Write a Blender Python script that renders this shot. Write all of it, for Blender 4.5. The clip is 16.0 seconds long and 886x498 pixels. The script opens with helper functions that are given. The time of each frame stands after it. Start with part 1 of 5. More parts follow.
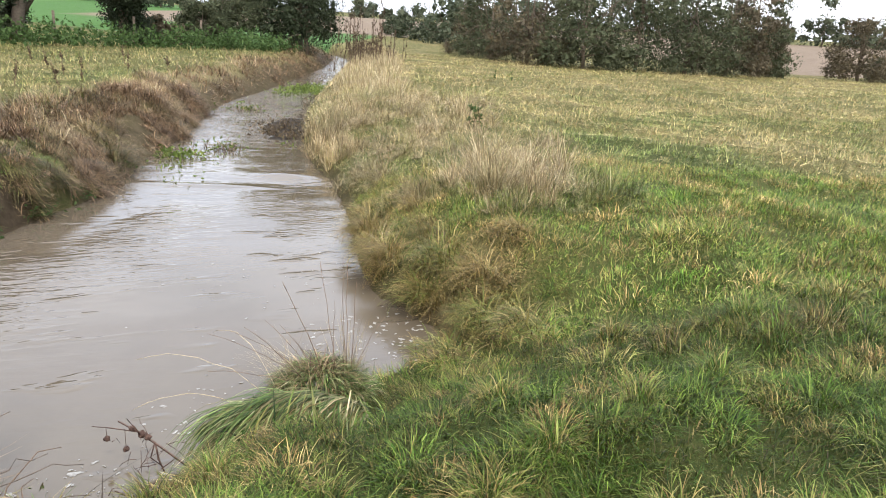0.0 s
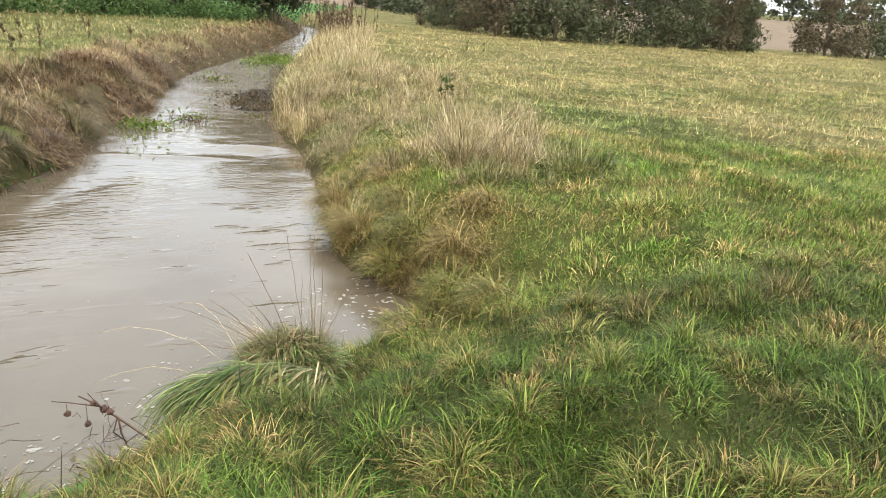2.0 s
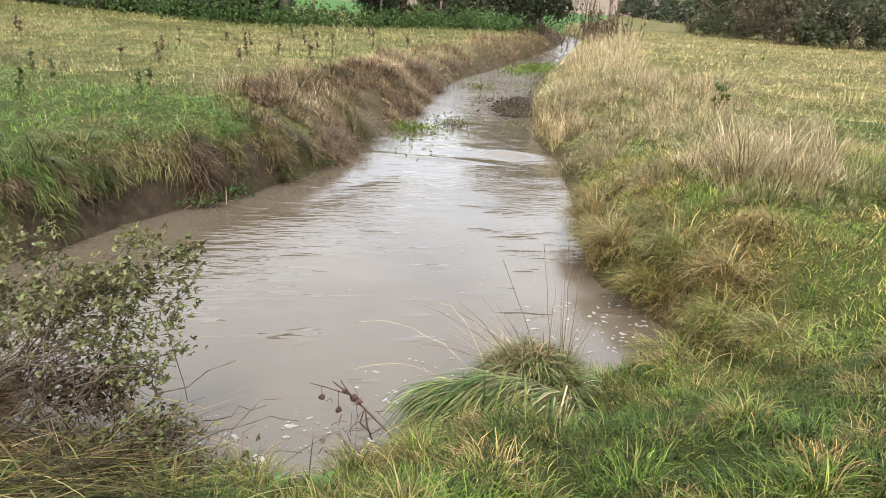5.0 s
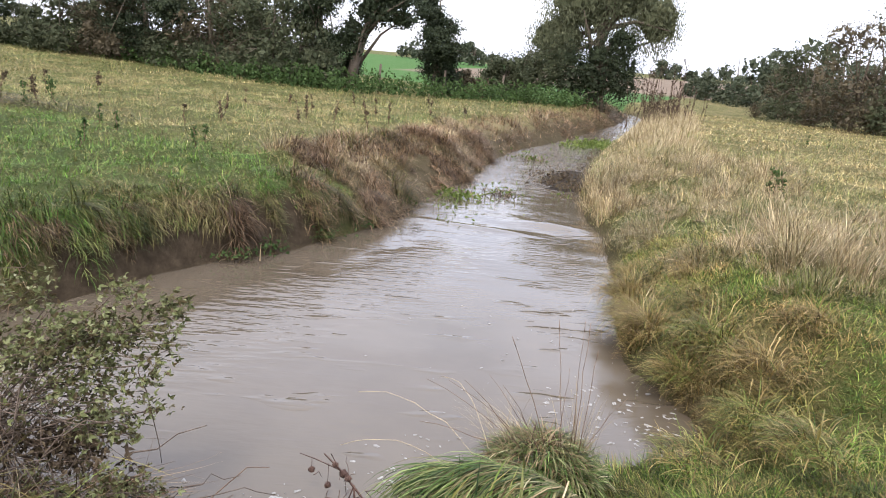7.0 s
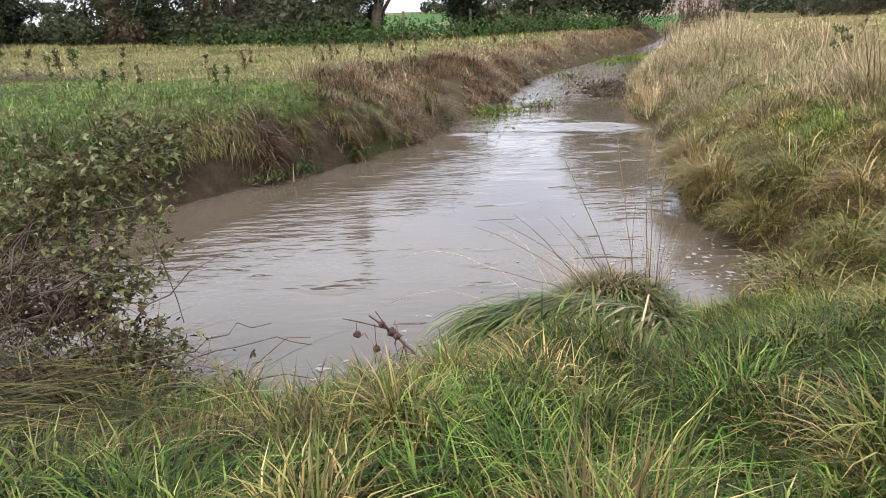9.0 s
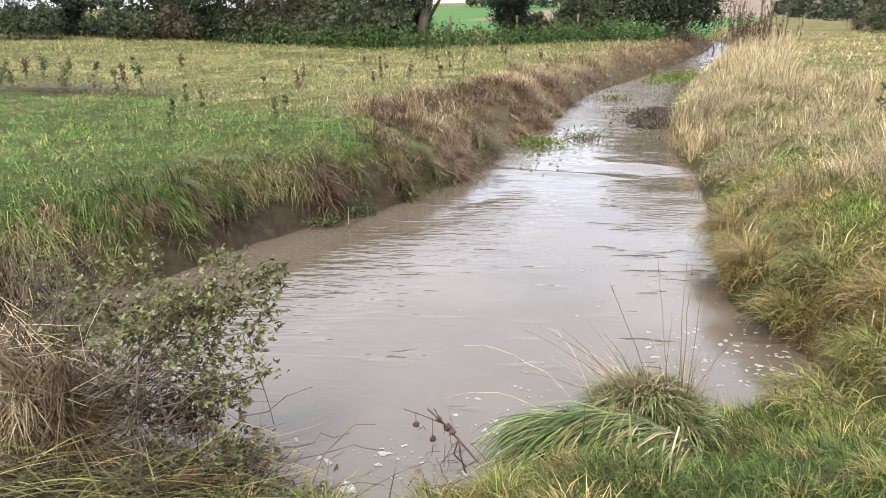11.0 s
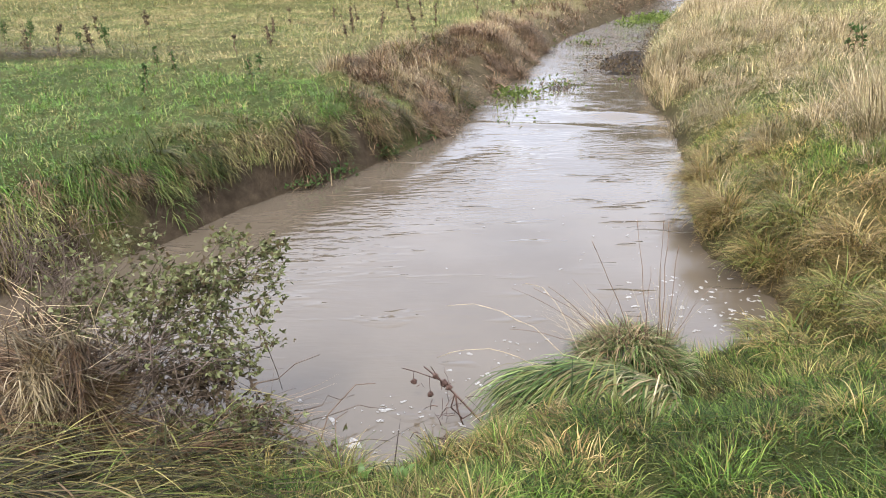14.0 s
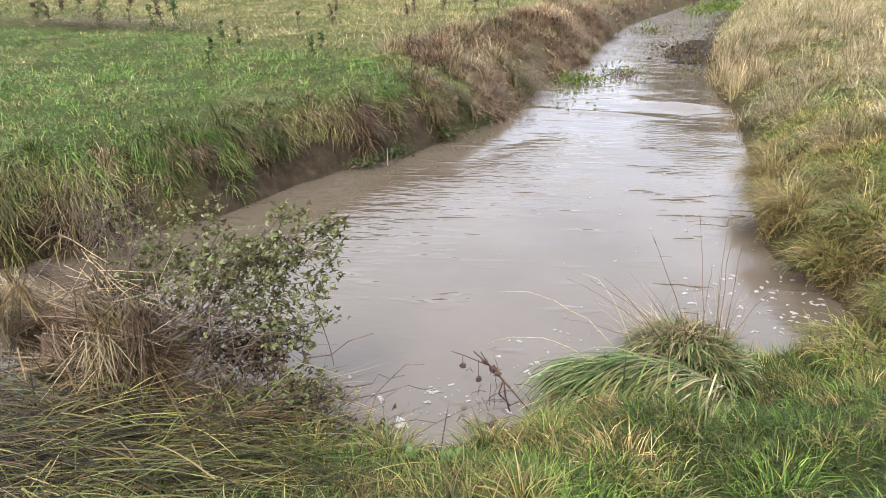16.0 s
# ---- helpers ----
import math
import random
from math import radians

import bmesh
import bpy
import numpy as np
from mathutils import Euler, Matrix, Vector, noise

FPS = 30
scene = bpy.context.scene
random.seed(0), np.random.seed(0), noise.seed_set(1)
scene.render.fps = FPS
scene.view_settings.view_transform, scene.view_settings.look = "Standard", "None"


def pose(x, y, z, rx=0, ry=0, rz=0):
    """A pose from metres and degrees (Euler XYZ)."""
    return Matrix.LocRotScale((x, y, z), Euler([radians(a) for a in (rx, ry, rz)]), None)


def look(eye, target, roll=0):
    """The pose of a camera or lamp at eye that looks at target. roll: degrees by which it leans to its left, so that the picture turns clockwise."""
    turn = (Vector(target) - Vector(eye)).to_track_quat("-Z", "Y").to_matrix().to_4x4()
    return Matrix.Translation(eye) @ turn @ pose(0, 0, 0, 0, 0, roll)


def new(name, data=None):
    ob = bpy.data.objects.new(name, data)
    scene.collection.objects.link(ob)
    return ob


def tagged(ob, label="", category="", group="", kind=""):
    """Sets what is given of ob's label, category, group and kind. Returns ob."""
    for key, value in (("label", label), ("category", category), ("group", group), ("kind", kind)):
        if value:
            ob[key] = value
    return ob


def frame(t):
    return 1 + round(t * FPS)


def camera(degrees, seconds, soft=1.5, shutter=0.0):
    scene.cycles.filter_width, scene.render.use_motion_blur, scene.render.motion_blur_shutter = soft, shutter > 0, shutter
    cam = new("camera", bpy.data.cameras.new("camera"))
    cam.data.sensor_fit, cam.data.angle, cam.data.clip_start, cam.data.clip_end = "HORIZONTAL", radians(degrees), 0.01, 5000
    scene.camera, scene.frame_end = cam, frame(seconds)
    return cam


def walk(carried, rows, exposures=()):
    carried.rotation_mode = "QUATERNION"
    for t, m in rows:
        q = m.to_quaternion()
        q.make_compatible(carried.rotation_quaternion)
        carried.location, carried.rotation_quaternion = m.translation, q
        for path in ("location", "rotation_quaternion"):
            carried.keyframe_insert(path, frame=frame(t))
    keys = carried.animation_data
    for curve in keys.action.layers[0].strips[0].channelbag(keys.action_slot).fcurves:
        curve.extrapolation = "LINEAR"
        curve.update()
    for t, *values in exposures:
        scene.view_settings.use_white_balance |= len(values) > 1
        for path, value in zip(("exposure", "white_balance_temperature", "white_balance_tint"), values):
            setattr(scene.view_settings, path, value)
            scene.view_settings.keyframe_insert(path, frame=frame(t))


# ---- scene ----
cam = camera(65.0, 16.0, soft=1.0)
PATH = [
    (0, (-0.652, 0.444, 1.507), (-0.584, 2.352, 0.914), 3.6),
    (0.5, (-0.631, 0.448, 1.489), (-0.53, 2.35, 0.878), 2.2),
    (1, (-0.63, 0.461, 1.483), (-0.494, 2.353, 0.85), 2.3),
    (1.5, (-0.637, 0.467, 1.483), (-0.457, 2.354, 0.847), 3.8),
    (2, (-0.624, 0.485, 1.47), (-0.475, 2.368, 0.811), 4.2),
    (2.5, (-0.635, 0.492, 1.476), (-0.611, 2.376, 0.804), 3.2),
    (3, (-0.633, 0.505, 1.465), (-0.687, 2.404, 0.84), 2.6),
    (3.5, (-0.609, 0.587, 1.443), (-0.783, 2.472, 0.797), 3.9),
    (3.9, (-0.617, 0.661, 1.412), (-1.005, 2.505, 0.742), 4.0),
    (4, (-0.673, 0.654, 1.419), (-1.103, 2.489, 0.75), 4.1),
    (4.2, (-0.745, 0.659, 1.434), (-1.262, 2.47, 0.762), 2.6),
    (6.3, (-0.757, 0.949, 1.267), (-1.3, 2.762, 0.62), 2.9),
    (6.5, (-0.713, 0.96, 1.283), (-1.347, 2.79, 0.782), 2.7),
    (7, (-0.582, 0.995, 1.359), (-1.286, 2.8, 0.863), 5.0),
    (7.5, (-0.608, 1.117, 1.195), (-1.507, 2.827, 0.675), 3.9),
    (8, (-0.712, 1.263, 0.994), (-1.623, 2.997, 0.589), 0.8),
    (8.4, (-0.62, 1.244, 0.787), (-1.316, 3.09, 0.458), 0.6),
    (8.5, (-0.608, 1.273, 0.782), (-1.322, 3.09, 0.35), 0.3),
    (9, (-0.621, 1.262, 0.65), (-1.442, 2.98, 0.038), -3.0),
    (9.5, (-0.634, 1.268, 0.631), (-1.557, 2.932, 0.017), -2.6),
    (10, (-0.617, 1.246, 0.817), (-1.567, 2.891, 0.191), -1.8),
    (10.2, (-0.583, 1.198, 0.964), (-1.506, 2.867, 0.364), -1.5),
    (12.3, (-0.701, 0.929, 1.46), (-1.583, 2.582, 0.759), -1.4),
    (12.5, (-0.67, 0.915, 1.468), (-1.533, 2.576, 0.764), -1.3),
    (13, (-0.666, 0.914, 1.465), (-1.582, 2.539, 0.745), -3.2),
    (13.5, (-0.646, 0.913, 1.465), (-1.512, 2.556, 0.722), -3.3),
    (14, (-0.619, 0.903, 1.477), (-1.449, 2.551, 0.706), -3.0),
    (14.5, (-0.607, 0.908, 1.483), (-1.426, 2.558, 0.704), -2.7),
    (15, (-0.607, 0.899, 1.498), (-1.457, 2.531, 0.713), -3.1),
    (15.5, (-0.641, 0.906, 1.489), (-1.557, 2.49, 0.679), -2.6),
    (16, (-0.66, 0.898, 1.478), (-1.606, 2.464, 0.668), -1.8),
]
walk(cam, [(t, look(eye, target, roll)) for t, eye, target, roll in PATH], [(0, 1.17, 6550, 9), (1, 1.2, 7000, 4), (3.5, 1.22, 7000, 4), (6.5, 1.24, 6450, 13), (7, 1.05, 6400, 14), (8, 0.93, 6400, 14), (8.5, 0.65, 6450, 14), (9, 0.9, 6500, 13), (9.5, 1.14, 6520, 12), (10, 1.37, 6550, 12), (12.5, 1.3, 6450, 12), (16, 1.3, 6450, 12)])

# ---- world and light: a bright overcast sky ----
world = bpy.data.worlds.new("overcast_sky")
scene.world = world
world.use_nodes = True
wn, wl = world.node_tree.nodes, world.node_tree.links
wn.clear()
sky = wn.new("ShaderNodeTexSky")
sky.sky_type, sky.sun_disc = "NISHITA", False
sky.sun_elevation, sky.sun_rotation = radians(38), radians(200)
sky.dust_density = 4.0
w_cloud = wn.new("ShaderNodeTexNoise")
w_cloud.inputs["Scale"].default_value = 2.2
w_cloud.inputs["Detail"].default_value = 5
w_map = wn.new("ShaderNodeMapping")
w_map.inputs["Scale"].default_value = (1, 1, 3.5)
w_geo = wn.new("ShaderNodeTexCoord")
w_ramp = wn.new("ShaderNodeValToRGB")
w_ramp.color_ramp.elements[0].position, w_ramp.color_ramp.elements[0].color = 0.35, (0.62, 0.665, 0.80, 1)
w_ramp.color_ramp.elements[1].position, w_ramp.color_ramp.elements[1].color = 0.62, (0.90, 0.925, 1.0, 1)
# an overcast sky is dimmer towards the horizon
w_split, w_rise, w_grey = wn.new("ShaderNodeSeparateXYZ"), wn.new("ShaderNodeMapRange"), wn.new("ShaderNodeVectorMath")
w_rise.inputs["From Min"].default_value, w_rise.inputs["From Max"].default_value = 0.0, 1.0
w_rise.inputs["To Min"].default_value, w_rise.inputs["To Max"].default_value = 0.82, 1.12
w_grey.operation = "SCALE"
w_sky = wn.new("ShaderNodeBackground")
w_sky.inputs["Strength"].default_value = 0.05
w_deck = wn.new("ShaderNodeBackground")
w_deck.inputs["Strength"].default_value = 1.0
w_add, w_out = wn.new("ShaderNodeAddShader"), wn.new("ShaderNodeOutputWorld")
wl.new(w_geo.outputs["Generated"], w_map.inputs["Vector"])
wl.new(w_map.outputs["Vector"], w_cloud.inputs["Vector"])
wl.new(w_cloud.outputs["Fac"], w_ramp.inputs["Fac"])
wl.new(w_geo.outputs["Generated"], w_split.inputs["Vector"])
wl.new(w_split.outputs["Z"], w_rise.inputs["Value"])
wl.new(w_ramp.outputs["Color"], w_grey.inputs[0])
wl.new(w_rise.outputs["Result"], w_grey.inputs["Scale"])
wl.new(w_grey.outputs["Vector"], w_deck.inputs["Color"])
wl.new(sky.outputs["Color"], w_sky.inputs["Color"])
wl.new(w_sky.outputs["Background"], w_add.inputs[0])
wl.new(w_deck.outputs["Background"], w_add.inputs[1])
wl.new(w_add.outputs["Shader"], w_out.inputs["Surface"])
sun = new("sun", bpy.data.lights.new("sun", "SUN"))
sun.data.energy, sun.data.angle, sun.data.color = 1.5, radians(11), (1, 0.97, 0.92)
sun.matrix_world = look((0, 0, 60), (-14, 38, 0))

# ---- numbers of the plan ----
WATER = -0.86
NEAR_BANK = [(-60, -22), (-30, -12), (-14, -4.6), (-9, -1.6), (-6, 0.35), (-4.5, 1.5), (-3.4, 2.3), (-2.75, 2.7), (-2.3, 2.95), (-2.02, 3.12), (-1.87, 3.35), (-1.8, 3.8),
             (-1.7, 4.25), (-1.25, 4.65), (-0.9, 4.92), (-0.55, 5.22), (-0.4, 5.52), (-0.48, 5.75), (-0.78, 6.22), (-1.04, 6.5), (-1.28, 7.5),
             (-1.58, 9.2), (-2.1, 11.4), (-2.58, 12.6), (-3.15, 14.8), (-3.6, 17.5), (-4.0, 20.5), (-4.25, 23.3), (-4.75, 30.6), (-5.4, 40), (-6.2, 52), (-8.2, 60), (-14, 68), (-40, 84)]
FAR_BANK = [(-64, -13), (-34, -3.2), (-17, 0.4), (-11, 1.3), (-7.6, 2.5), (-6.4, 3.45), (-5.72, 5.0), (-5.65, 6.05), (-5.52, 6.8), (-5.2, 7.5), (-5.1, 8.6),
            (-5.0, 9.6), (-5.17, 11), (-5.45, 12.8), (-5.55, 15), (-6.35, 19), (-6.6, 22), (-6.45, 26), (-6.55, 34), (-6.75, 43), (-7.7, 54), (-10.5, 59), (-17, 64), (-42, 78)]


def hash2(ix, iy, seed):
    n = np.sin(ix * 127.1 + iy * 311.7 + seed * 74.7) * 43758.5453
    return n - np.floor(n)


def vnoise(x, y, seed=0):
    """Smooth value noise, 0 to 1."""
    x, y = np.asarray(x, float), np.asarray(y, float)
    ix, iy = np.floor(x), np.floor(y)
    fx, fy = x - ix, y - iy
    fx, fy = fx * fx * (3 - 2 * fx), fy * fy * (3 - 2 * fy)
    a = hash2(ix, iy, seed) * (1 - fx) + hash2(ix + 1, iy, seed) * fx
    b = hash2(ix, iy + 1, seed) * (1 - fx) + hash2(ix + 1, iy + 1, seed) * fx
    return a * (1 - fy) + b * fy


def fbm(x, y, seed=0):
    return (vnoise(x, y, seed) + 0.5 * vnoise(2.1 * x, 2.1 * y, seed + 3) + 0.25 * vnoise(4.3 * x, 4.3 * y, seed + 7)) / 1.75


def step(a, b, x):
    t = np.clip((np.asarray(x, float) - a) / (b - a), 0, 1)
    return t * t * (3 - 2 * t)


def to_line(x, y, line):
    best = np.full(x.shape, 1e9)
    for (ax, ay), (bx, by) in zip(line, line[1:]):
        dx, dy = bx - ax, by - ay
        t = np.clip(((x - ax) * dx + (y - ay) * dy) / (dx * dx + dy * dy), 0, 1)
        best = np.minimum(best, (x - ax - t * dx) ** 2 + (y - ay - t * dy) ** 2)
    return np.sqrt(best)


def inside(x, y, ring):
    hit = np.zeros(x.shape, bool)
    for (ax, ay), (bx, by) in zip(ring, ring[1:] + ring[:1]):
        if ay != by:
            hit ^= ((ay > y) != (by > y)) & (x < (bx - ax) * (y - ay) / (by - ay) + ax)
    return hit


def plan(x, y):
    """Distance to the near (right) bank's waterline, to the far (left) bank's, and whether the place is water."""
    x, y = np.asarray(x, float), np.asarray(y, float)
    return to_line(x, y, NEAR_BANK), to_line(x, y, FAR_BANK), inside(x, y, NEAR_BANK + FAR_BANK[::-1])


def land(x, y):
    """Height of the ground, and its plan distances."""
    x, y = np.asarray(x, float), np.asarray(y, float)
    dn, df, wet = plan(x, y)
    wob = 0.75 + 0.5 * fbm(x * 1.3, y * 1.3, 5)
    nb, fb = dn * wob, df * (0.55 + 0.9 * fbm(x * 1.1, y * 1.1, 6))
    a = np.interp(nb, [0, 0.08, 0.35, 0.8, 1.4, 2.3], [0, 0.2, 0.4, 0.6, 0.77, 0.86])
    gentle = np.interp(nb, [0, 0.1, 0.3, 0.6, 1.0, 1.6, 2.4], [0, 0.04, 0.08, 0.18, 0.37, 0.64, 0.84])
    m = step(-1.25, -0.85, x)
    a = a * (1 - m) + gentle * m
    b = np.interp(nb, [0, 0.12, 0.45, 1.0, 1.7, 2.6], [0, 0.2, 0.47, 0.7, 0.83, 0.86])
    m = step(5, 6.5, y)
    right = a * (1 - m) + b * m
    right = np.maximum(np.minimum(right, 0.05), right - 0.24 * np.exp(-((x + 1.3) / 0.5) ** 2 - ((y - 4.1) / 0.6) ** 2))
    c = np.interp(fb, [0, 0.1, 0.25, 0.42, 0.9, 2], [0.0, 0.38, 0.58, 0.73, 0.8, 0.84])
    d = np.interp(fb, [0, 0.3, 0.8, 1.5, 2.4], [0, 0.27, 0.56, 0.78, 0.84])
    m = step(8, 10.5, y)
    left = c * (1 - m) + d * m
    bed = -0.06 - np.minimum(0.5, 0.55 * np.minimum(dn, df))
    h = WATER + np.where(wet, bed, np.where(dn < df, right, left))
    out = np.where(wet, 0, np.minimum(1, np.minimum(dn, df) / 1.5))
    h = h + out * (0.09 * (fbm(x * 0.45, y * 0.45, 11) - 0.5) + (0.02 + 0.12 * (dn < df)) * (fbm(x * 1.1, y * 1.1, 12) - 0.5))
    lumps = 0.3 * step(8, 9.5, y) * step(2.6, 1.3, df) * step(0.02, 0.45, df) * step(60, 30, y)
    h = h + np.where(wet | (dn < df), 0, lumps * (fbm(x * 1.25, y * 1.25, 13) - 0.5))
    r = np.hypot(x, y)
    rise = 0.028 * np.maximum(0, r - 85) * step(85, 170, r)
    rise = np.where(r > 260, np.interp(r, [260, 700, 1200, 4000], [4.9, 8, 24, 40]), rise)
    h = h + rise * np.where(wet, 0, 1) + np.where(wet, 0, 0.9) * step(14, 46, -x) * step(60, 20, np.abs(y - 24))
    return h, dn, df, wet


def dryness(x, y, dn, df):
    """0 lush green to 1 straw."""
    n1, n2 = fbm(x * 0.55, y * 0.55, 21), fbm(x * 1.9, y * 1.9, 22)
    turn = y + 1.5 * np.maximum(0, x - 2.2)  # the meadow yellows beyond this line
    lush = step(4.6, 3.4, y) * step(-1.9, -1.0, x)  # deep green by the path
    right = 0.09 - 0.1 * lush + 0.41 * step(11.0, 14.5, turn) + 0.12 * step(16, 30, y)
    crest = step(9.2, 12.0, y + 0.5 * dn) * step(0.25, 0.7, dn) * step(4.4, 2.8, dn) * step(60, 40, y)
    crest = np.maximum(crest, np.exp(-((x - 0.15) / 0.9) ** 2 - ((y - 8.5) / 0.9) ** 2))
    right = np.maximum(right, (0.22 + 0.95 * fbm(x * 0.9, y * 0.9, 27)) * crest)
    russet = np.exp(-((x + 0.35) / 0.75) ** 2 - ((y - 6.0) / 1.0) ** 2)
    right = np.maximum(right, np.maximum((0.22 - 0.14 * lush + 0.16 * step(5, 6.5, y)) * step(1.5, 0.5, dn), 0.8 * russet))
    strip = step(0.22, 0.5, df) * step(9.6, 8.6, y + 0.12 * (x + 6) + 1.6 * (fbm(x * 0.6, y * 0.6, 25) - 0.5))
    left = 0.42 - 0.3 * strip
    left = np.maximum(left, 0.85 * step(2.4, 1.4, df) * step(8.2, 10.2, y))
    n = np.where((df < dn) & (strip > 0.5), 0.9, 1.0)
    return np.clip(np.where(dn < df, right, left) + n * (0.5 * (n1 - 0.5) + 0.35 * (n2 - 0.5)), 0, 1)


# ---- materials ----
def material(name):
    m = bpy.data.materials.new(name)
    m.use_nodes = True
    nt = m.node_tree
    nt.nodes.clear()
    return m, nt, nt.nodes.new("ShaderNodeOutputMaterial")


def ramp(nt, fac, stops):
    r = nt.nodes.new("ShaderNodeValToRGB")
    e = r.color_ramp.elements
    while len(e) < len(stops):
        e.new(0.5)
    for k, (p, c) in zip(e, stops):
        k.position, k.color = p, (*c, 1)
    nt.links.new(fac, r.inputs["Fac"])
    return r.outputs["Color"]


def noise_at(nt, scale, detail=4, rough=0.55, vec=None):
    n = nt.nodes.new("ShaderNodeTexNoise")
    n.inputs["Scale"].default_value, n.inputs["Detail"].default_value, n.inputs["Roughness"].default_value = scale, detail, rough
    nt.links.new(vec if vec else position(nt), n.inputs["Vector"])
    return n.outputs["Fac"]


def position(nt):
    g = nt.nodes.new("ShaderNodeNewGeometry")
    return g.outputs["Position"]


def island(nt):
    return nt.nodes.new("ShaderNodeNewGeometry").outputs["Random Per Island"]


def attr(nt, name):
    a = nt.nodes.new("ShaderNodeAttribute")
    a.attribute_name = name
    return a.outputs["Fac"]


def maths(nt, op, a, b):
    n = nt.nodes.new("ShaderNodeMath")
    n.operation = op
    for i, v in enumerate((a, b)):
        if isinstance(v, (int, float)):
            n.inputs[i].default_value = v
        else:
            nt.links.new(v, n.inputs[i])
    return n.outputs[0]


def mix(nt, fac, a, b, blend="MIX"):
    n = nt.nodes.new("ShaderNodeMix")
    n.data_type, n.blend_type = "RGBA", blend
    for key, v in (("Factor", fac), ("A", a), ("B", b)):
        i = [s for s in n.inputs if s.name == key and s.enabled][0]
        if isinstance(v, (int, float)):
            i.default_value = v
        elif isinstance(v, tuple):
            i.default_value = (*v, 1)
        else:
            nt.links.new(v, i)
    return [s for s in n.outputs if s.enabled][0]


def bump(nt, height, strength, distance=0.02):
    b = nt.nodes.new("ShaderNodeBump")
    b.inputs["Strength"].default_value, b.inputs["Distance"].default_value = strength, distance
    nt.links.new(height, b.inputs["Height"])
    return b.outputs["Normal"]


def principled(nt, out, color, rough=0.7, normal=None, spec=0.3, metal=0.0):
    p = nt.nodes.new("ShaderNodeBsdfPrincipled")
    for key, v in (("Base Color", color), ("Roughness", rough), ("Specular IOR Level", spec), ("Metallic", metal)):
        if isinstance(v, tuple):
            p.inputs[key].default_value = (*v, 1)
        elif isinstance(v, (int, float)):
            p.inputs[key].default_value = v
        else:
            nt.links.new(v, p.inputs[key])
    if normal:
        nt.links.new(normal, p.inputs["Normal"])
    nt.links.new(p.outputs[0], out.inputs["Surface"])
    return p


def leafy(name, stops, share=0.35, rough=0.6, spread=0.5, spec=0.12):
    """Thin leaves and blades: colour by each piece, a little light passes through."""
    m, nt, out = material(name)
    v = maths(nt, "ADD", maths(nt, "MULTIPLY", island(nt), spread), maths(nt, "MULTIPLY", noise_at(nt, 1.1, 3), 1 - spread))
    c = ramp(nt, v, stops)
    p = principled(nt, out, c, rough, spec=spec)
    t = nt.nodes.new("ShaderNodeBsdfTranslucent")
    nt.links.new(c, t.inputs["Color"])
    s = nt.nodes.new("ShaderNodeMixShader")
    s.inputs[0].default_value = share
    nt.links.new(p.outputs[0], s.inputs[1])
    nt.links.new(t.outputs[0], s.inputs[2])
    nt.links.new(s.outputs[0], out.inputs["Surface"])
    return m


def grass_material(name, lush, straw):
    m, nt, out = material(name)
    r = island(nt)
    green, dry = ramp(nt, r, lush), ramp(nt, r, straw)
    f = ramp(nt, attr(nt, "dry"), [(0.05, (0, 0, 0)), (0.8, (1, 1, 1))])
    v = nt.nodes.new("ShaderNodeVectorMath")
    v.operation = "SCALE"
    nt.links.new(mix(nt, f, green, dry), v.inputs[0])
    nt.links.new(attr(nt, "tone"), v.inputs["Scale"])
    c = v.outputs[0]
    p = principled(nt, out, c, 0.5, spec=0.16)
    t = nt.nodes.new("ShaderNodeBsdfTranslucent")
    nt.links.new(c, t.inputs["Color"])
    s = nt.nodes.new("ShaderNodeMixShader")
    s.inputs[0].default_value = 0.14
    nt.links.new(p.outputs[0], s.inputs[1])
    nt.links.new(t.outputs[0], s.inputs[2])
    nt.links.new(s.outputs[0], out.inputs["Surface"])
    return m


GRASS = grass_material("grass_blades",
                       [(0.0, (0.022, 0.048, 0.008)), (0.3, (0.055, 0.114, 0.014)), (0.65, (0.106, 0.182, 0.026)), (1.0, (0.195, 0.262, 0.05))],
                       [(0.0, (0.1, 0.064, 0.025)), (0.4, (0.24, 0.162, 0.058)), (0.75, (0.35, 0.255, 0.1)), (1.0, (0.48, 0.37, 0.18))])
MATTED = grass_material("matted_meadow_blades",
                        [(0.0, (0.04, 0.062, 0.016)), (0.5, (0.12, 0.155, 0.04)), (1.0, (0.23, 0.265, 0.085))],
                        [(0.0, (0.13, 0.095, 0.04)), (0.5, (0.29, 0.225, 0.102)), (1.0, (0.5, 0.41, 0.22))])
VERDANT = grass_material("verdant_grass_blades",
                         [(0.0, (0.035, 0.08, 0.016)), (0.3, (0.075, 0.15, 0.026)), (0.65, (0.1, 0.198, 0.028)), (1.0, (0.145, 0.245, 0.046))],
                         [(0.0, (0.15, 0.115, 0.045)), (0.5, (0.25, 0.21, 0.08)), (1.0, (0.36, 0.31, 0.14))])
RUSSET = grass_material("russet_grass_blades",
                        [(0.0, (0.04, 0.06, 0.014)), (0.5, (0.1, 0.12, 0.028)), (1.0, (0.2, 0.19, 0.055))],
                        [(0.0, (0.06, 0.036, 0.021)), (0.45, (0.18, 0.108, 0.058)), (0.8, (0.32, 0.212, 0.118)), (1.0, (0.52, 0.4, 0.26))])
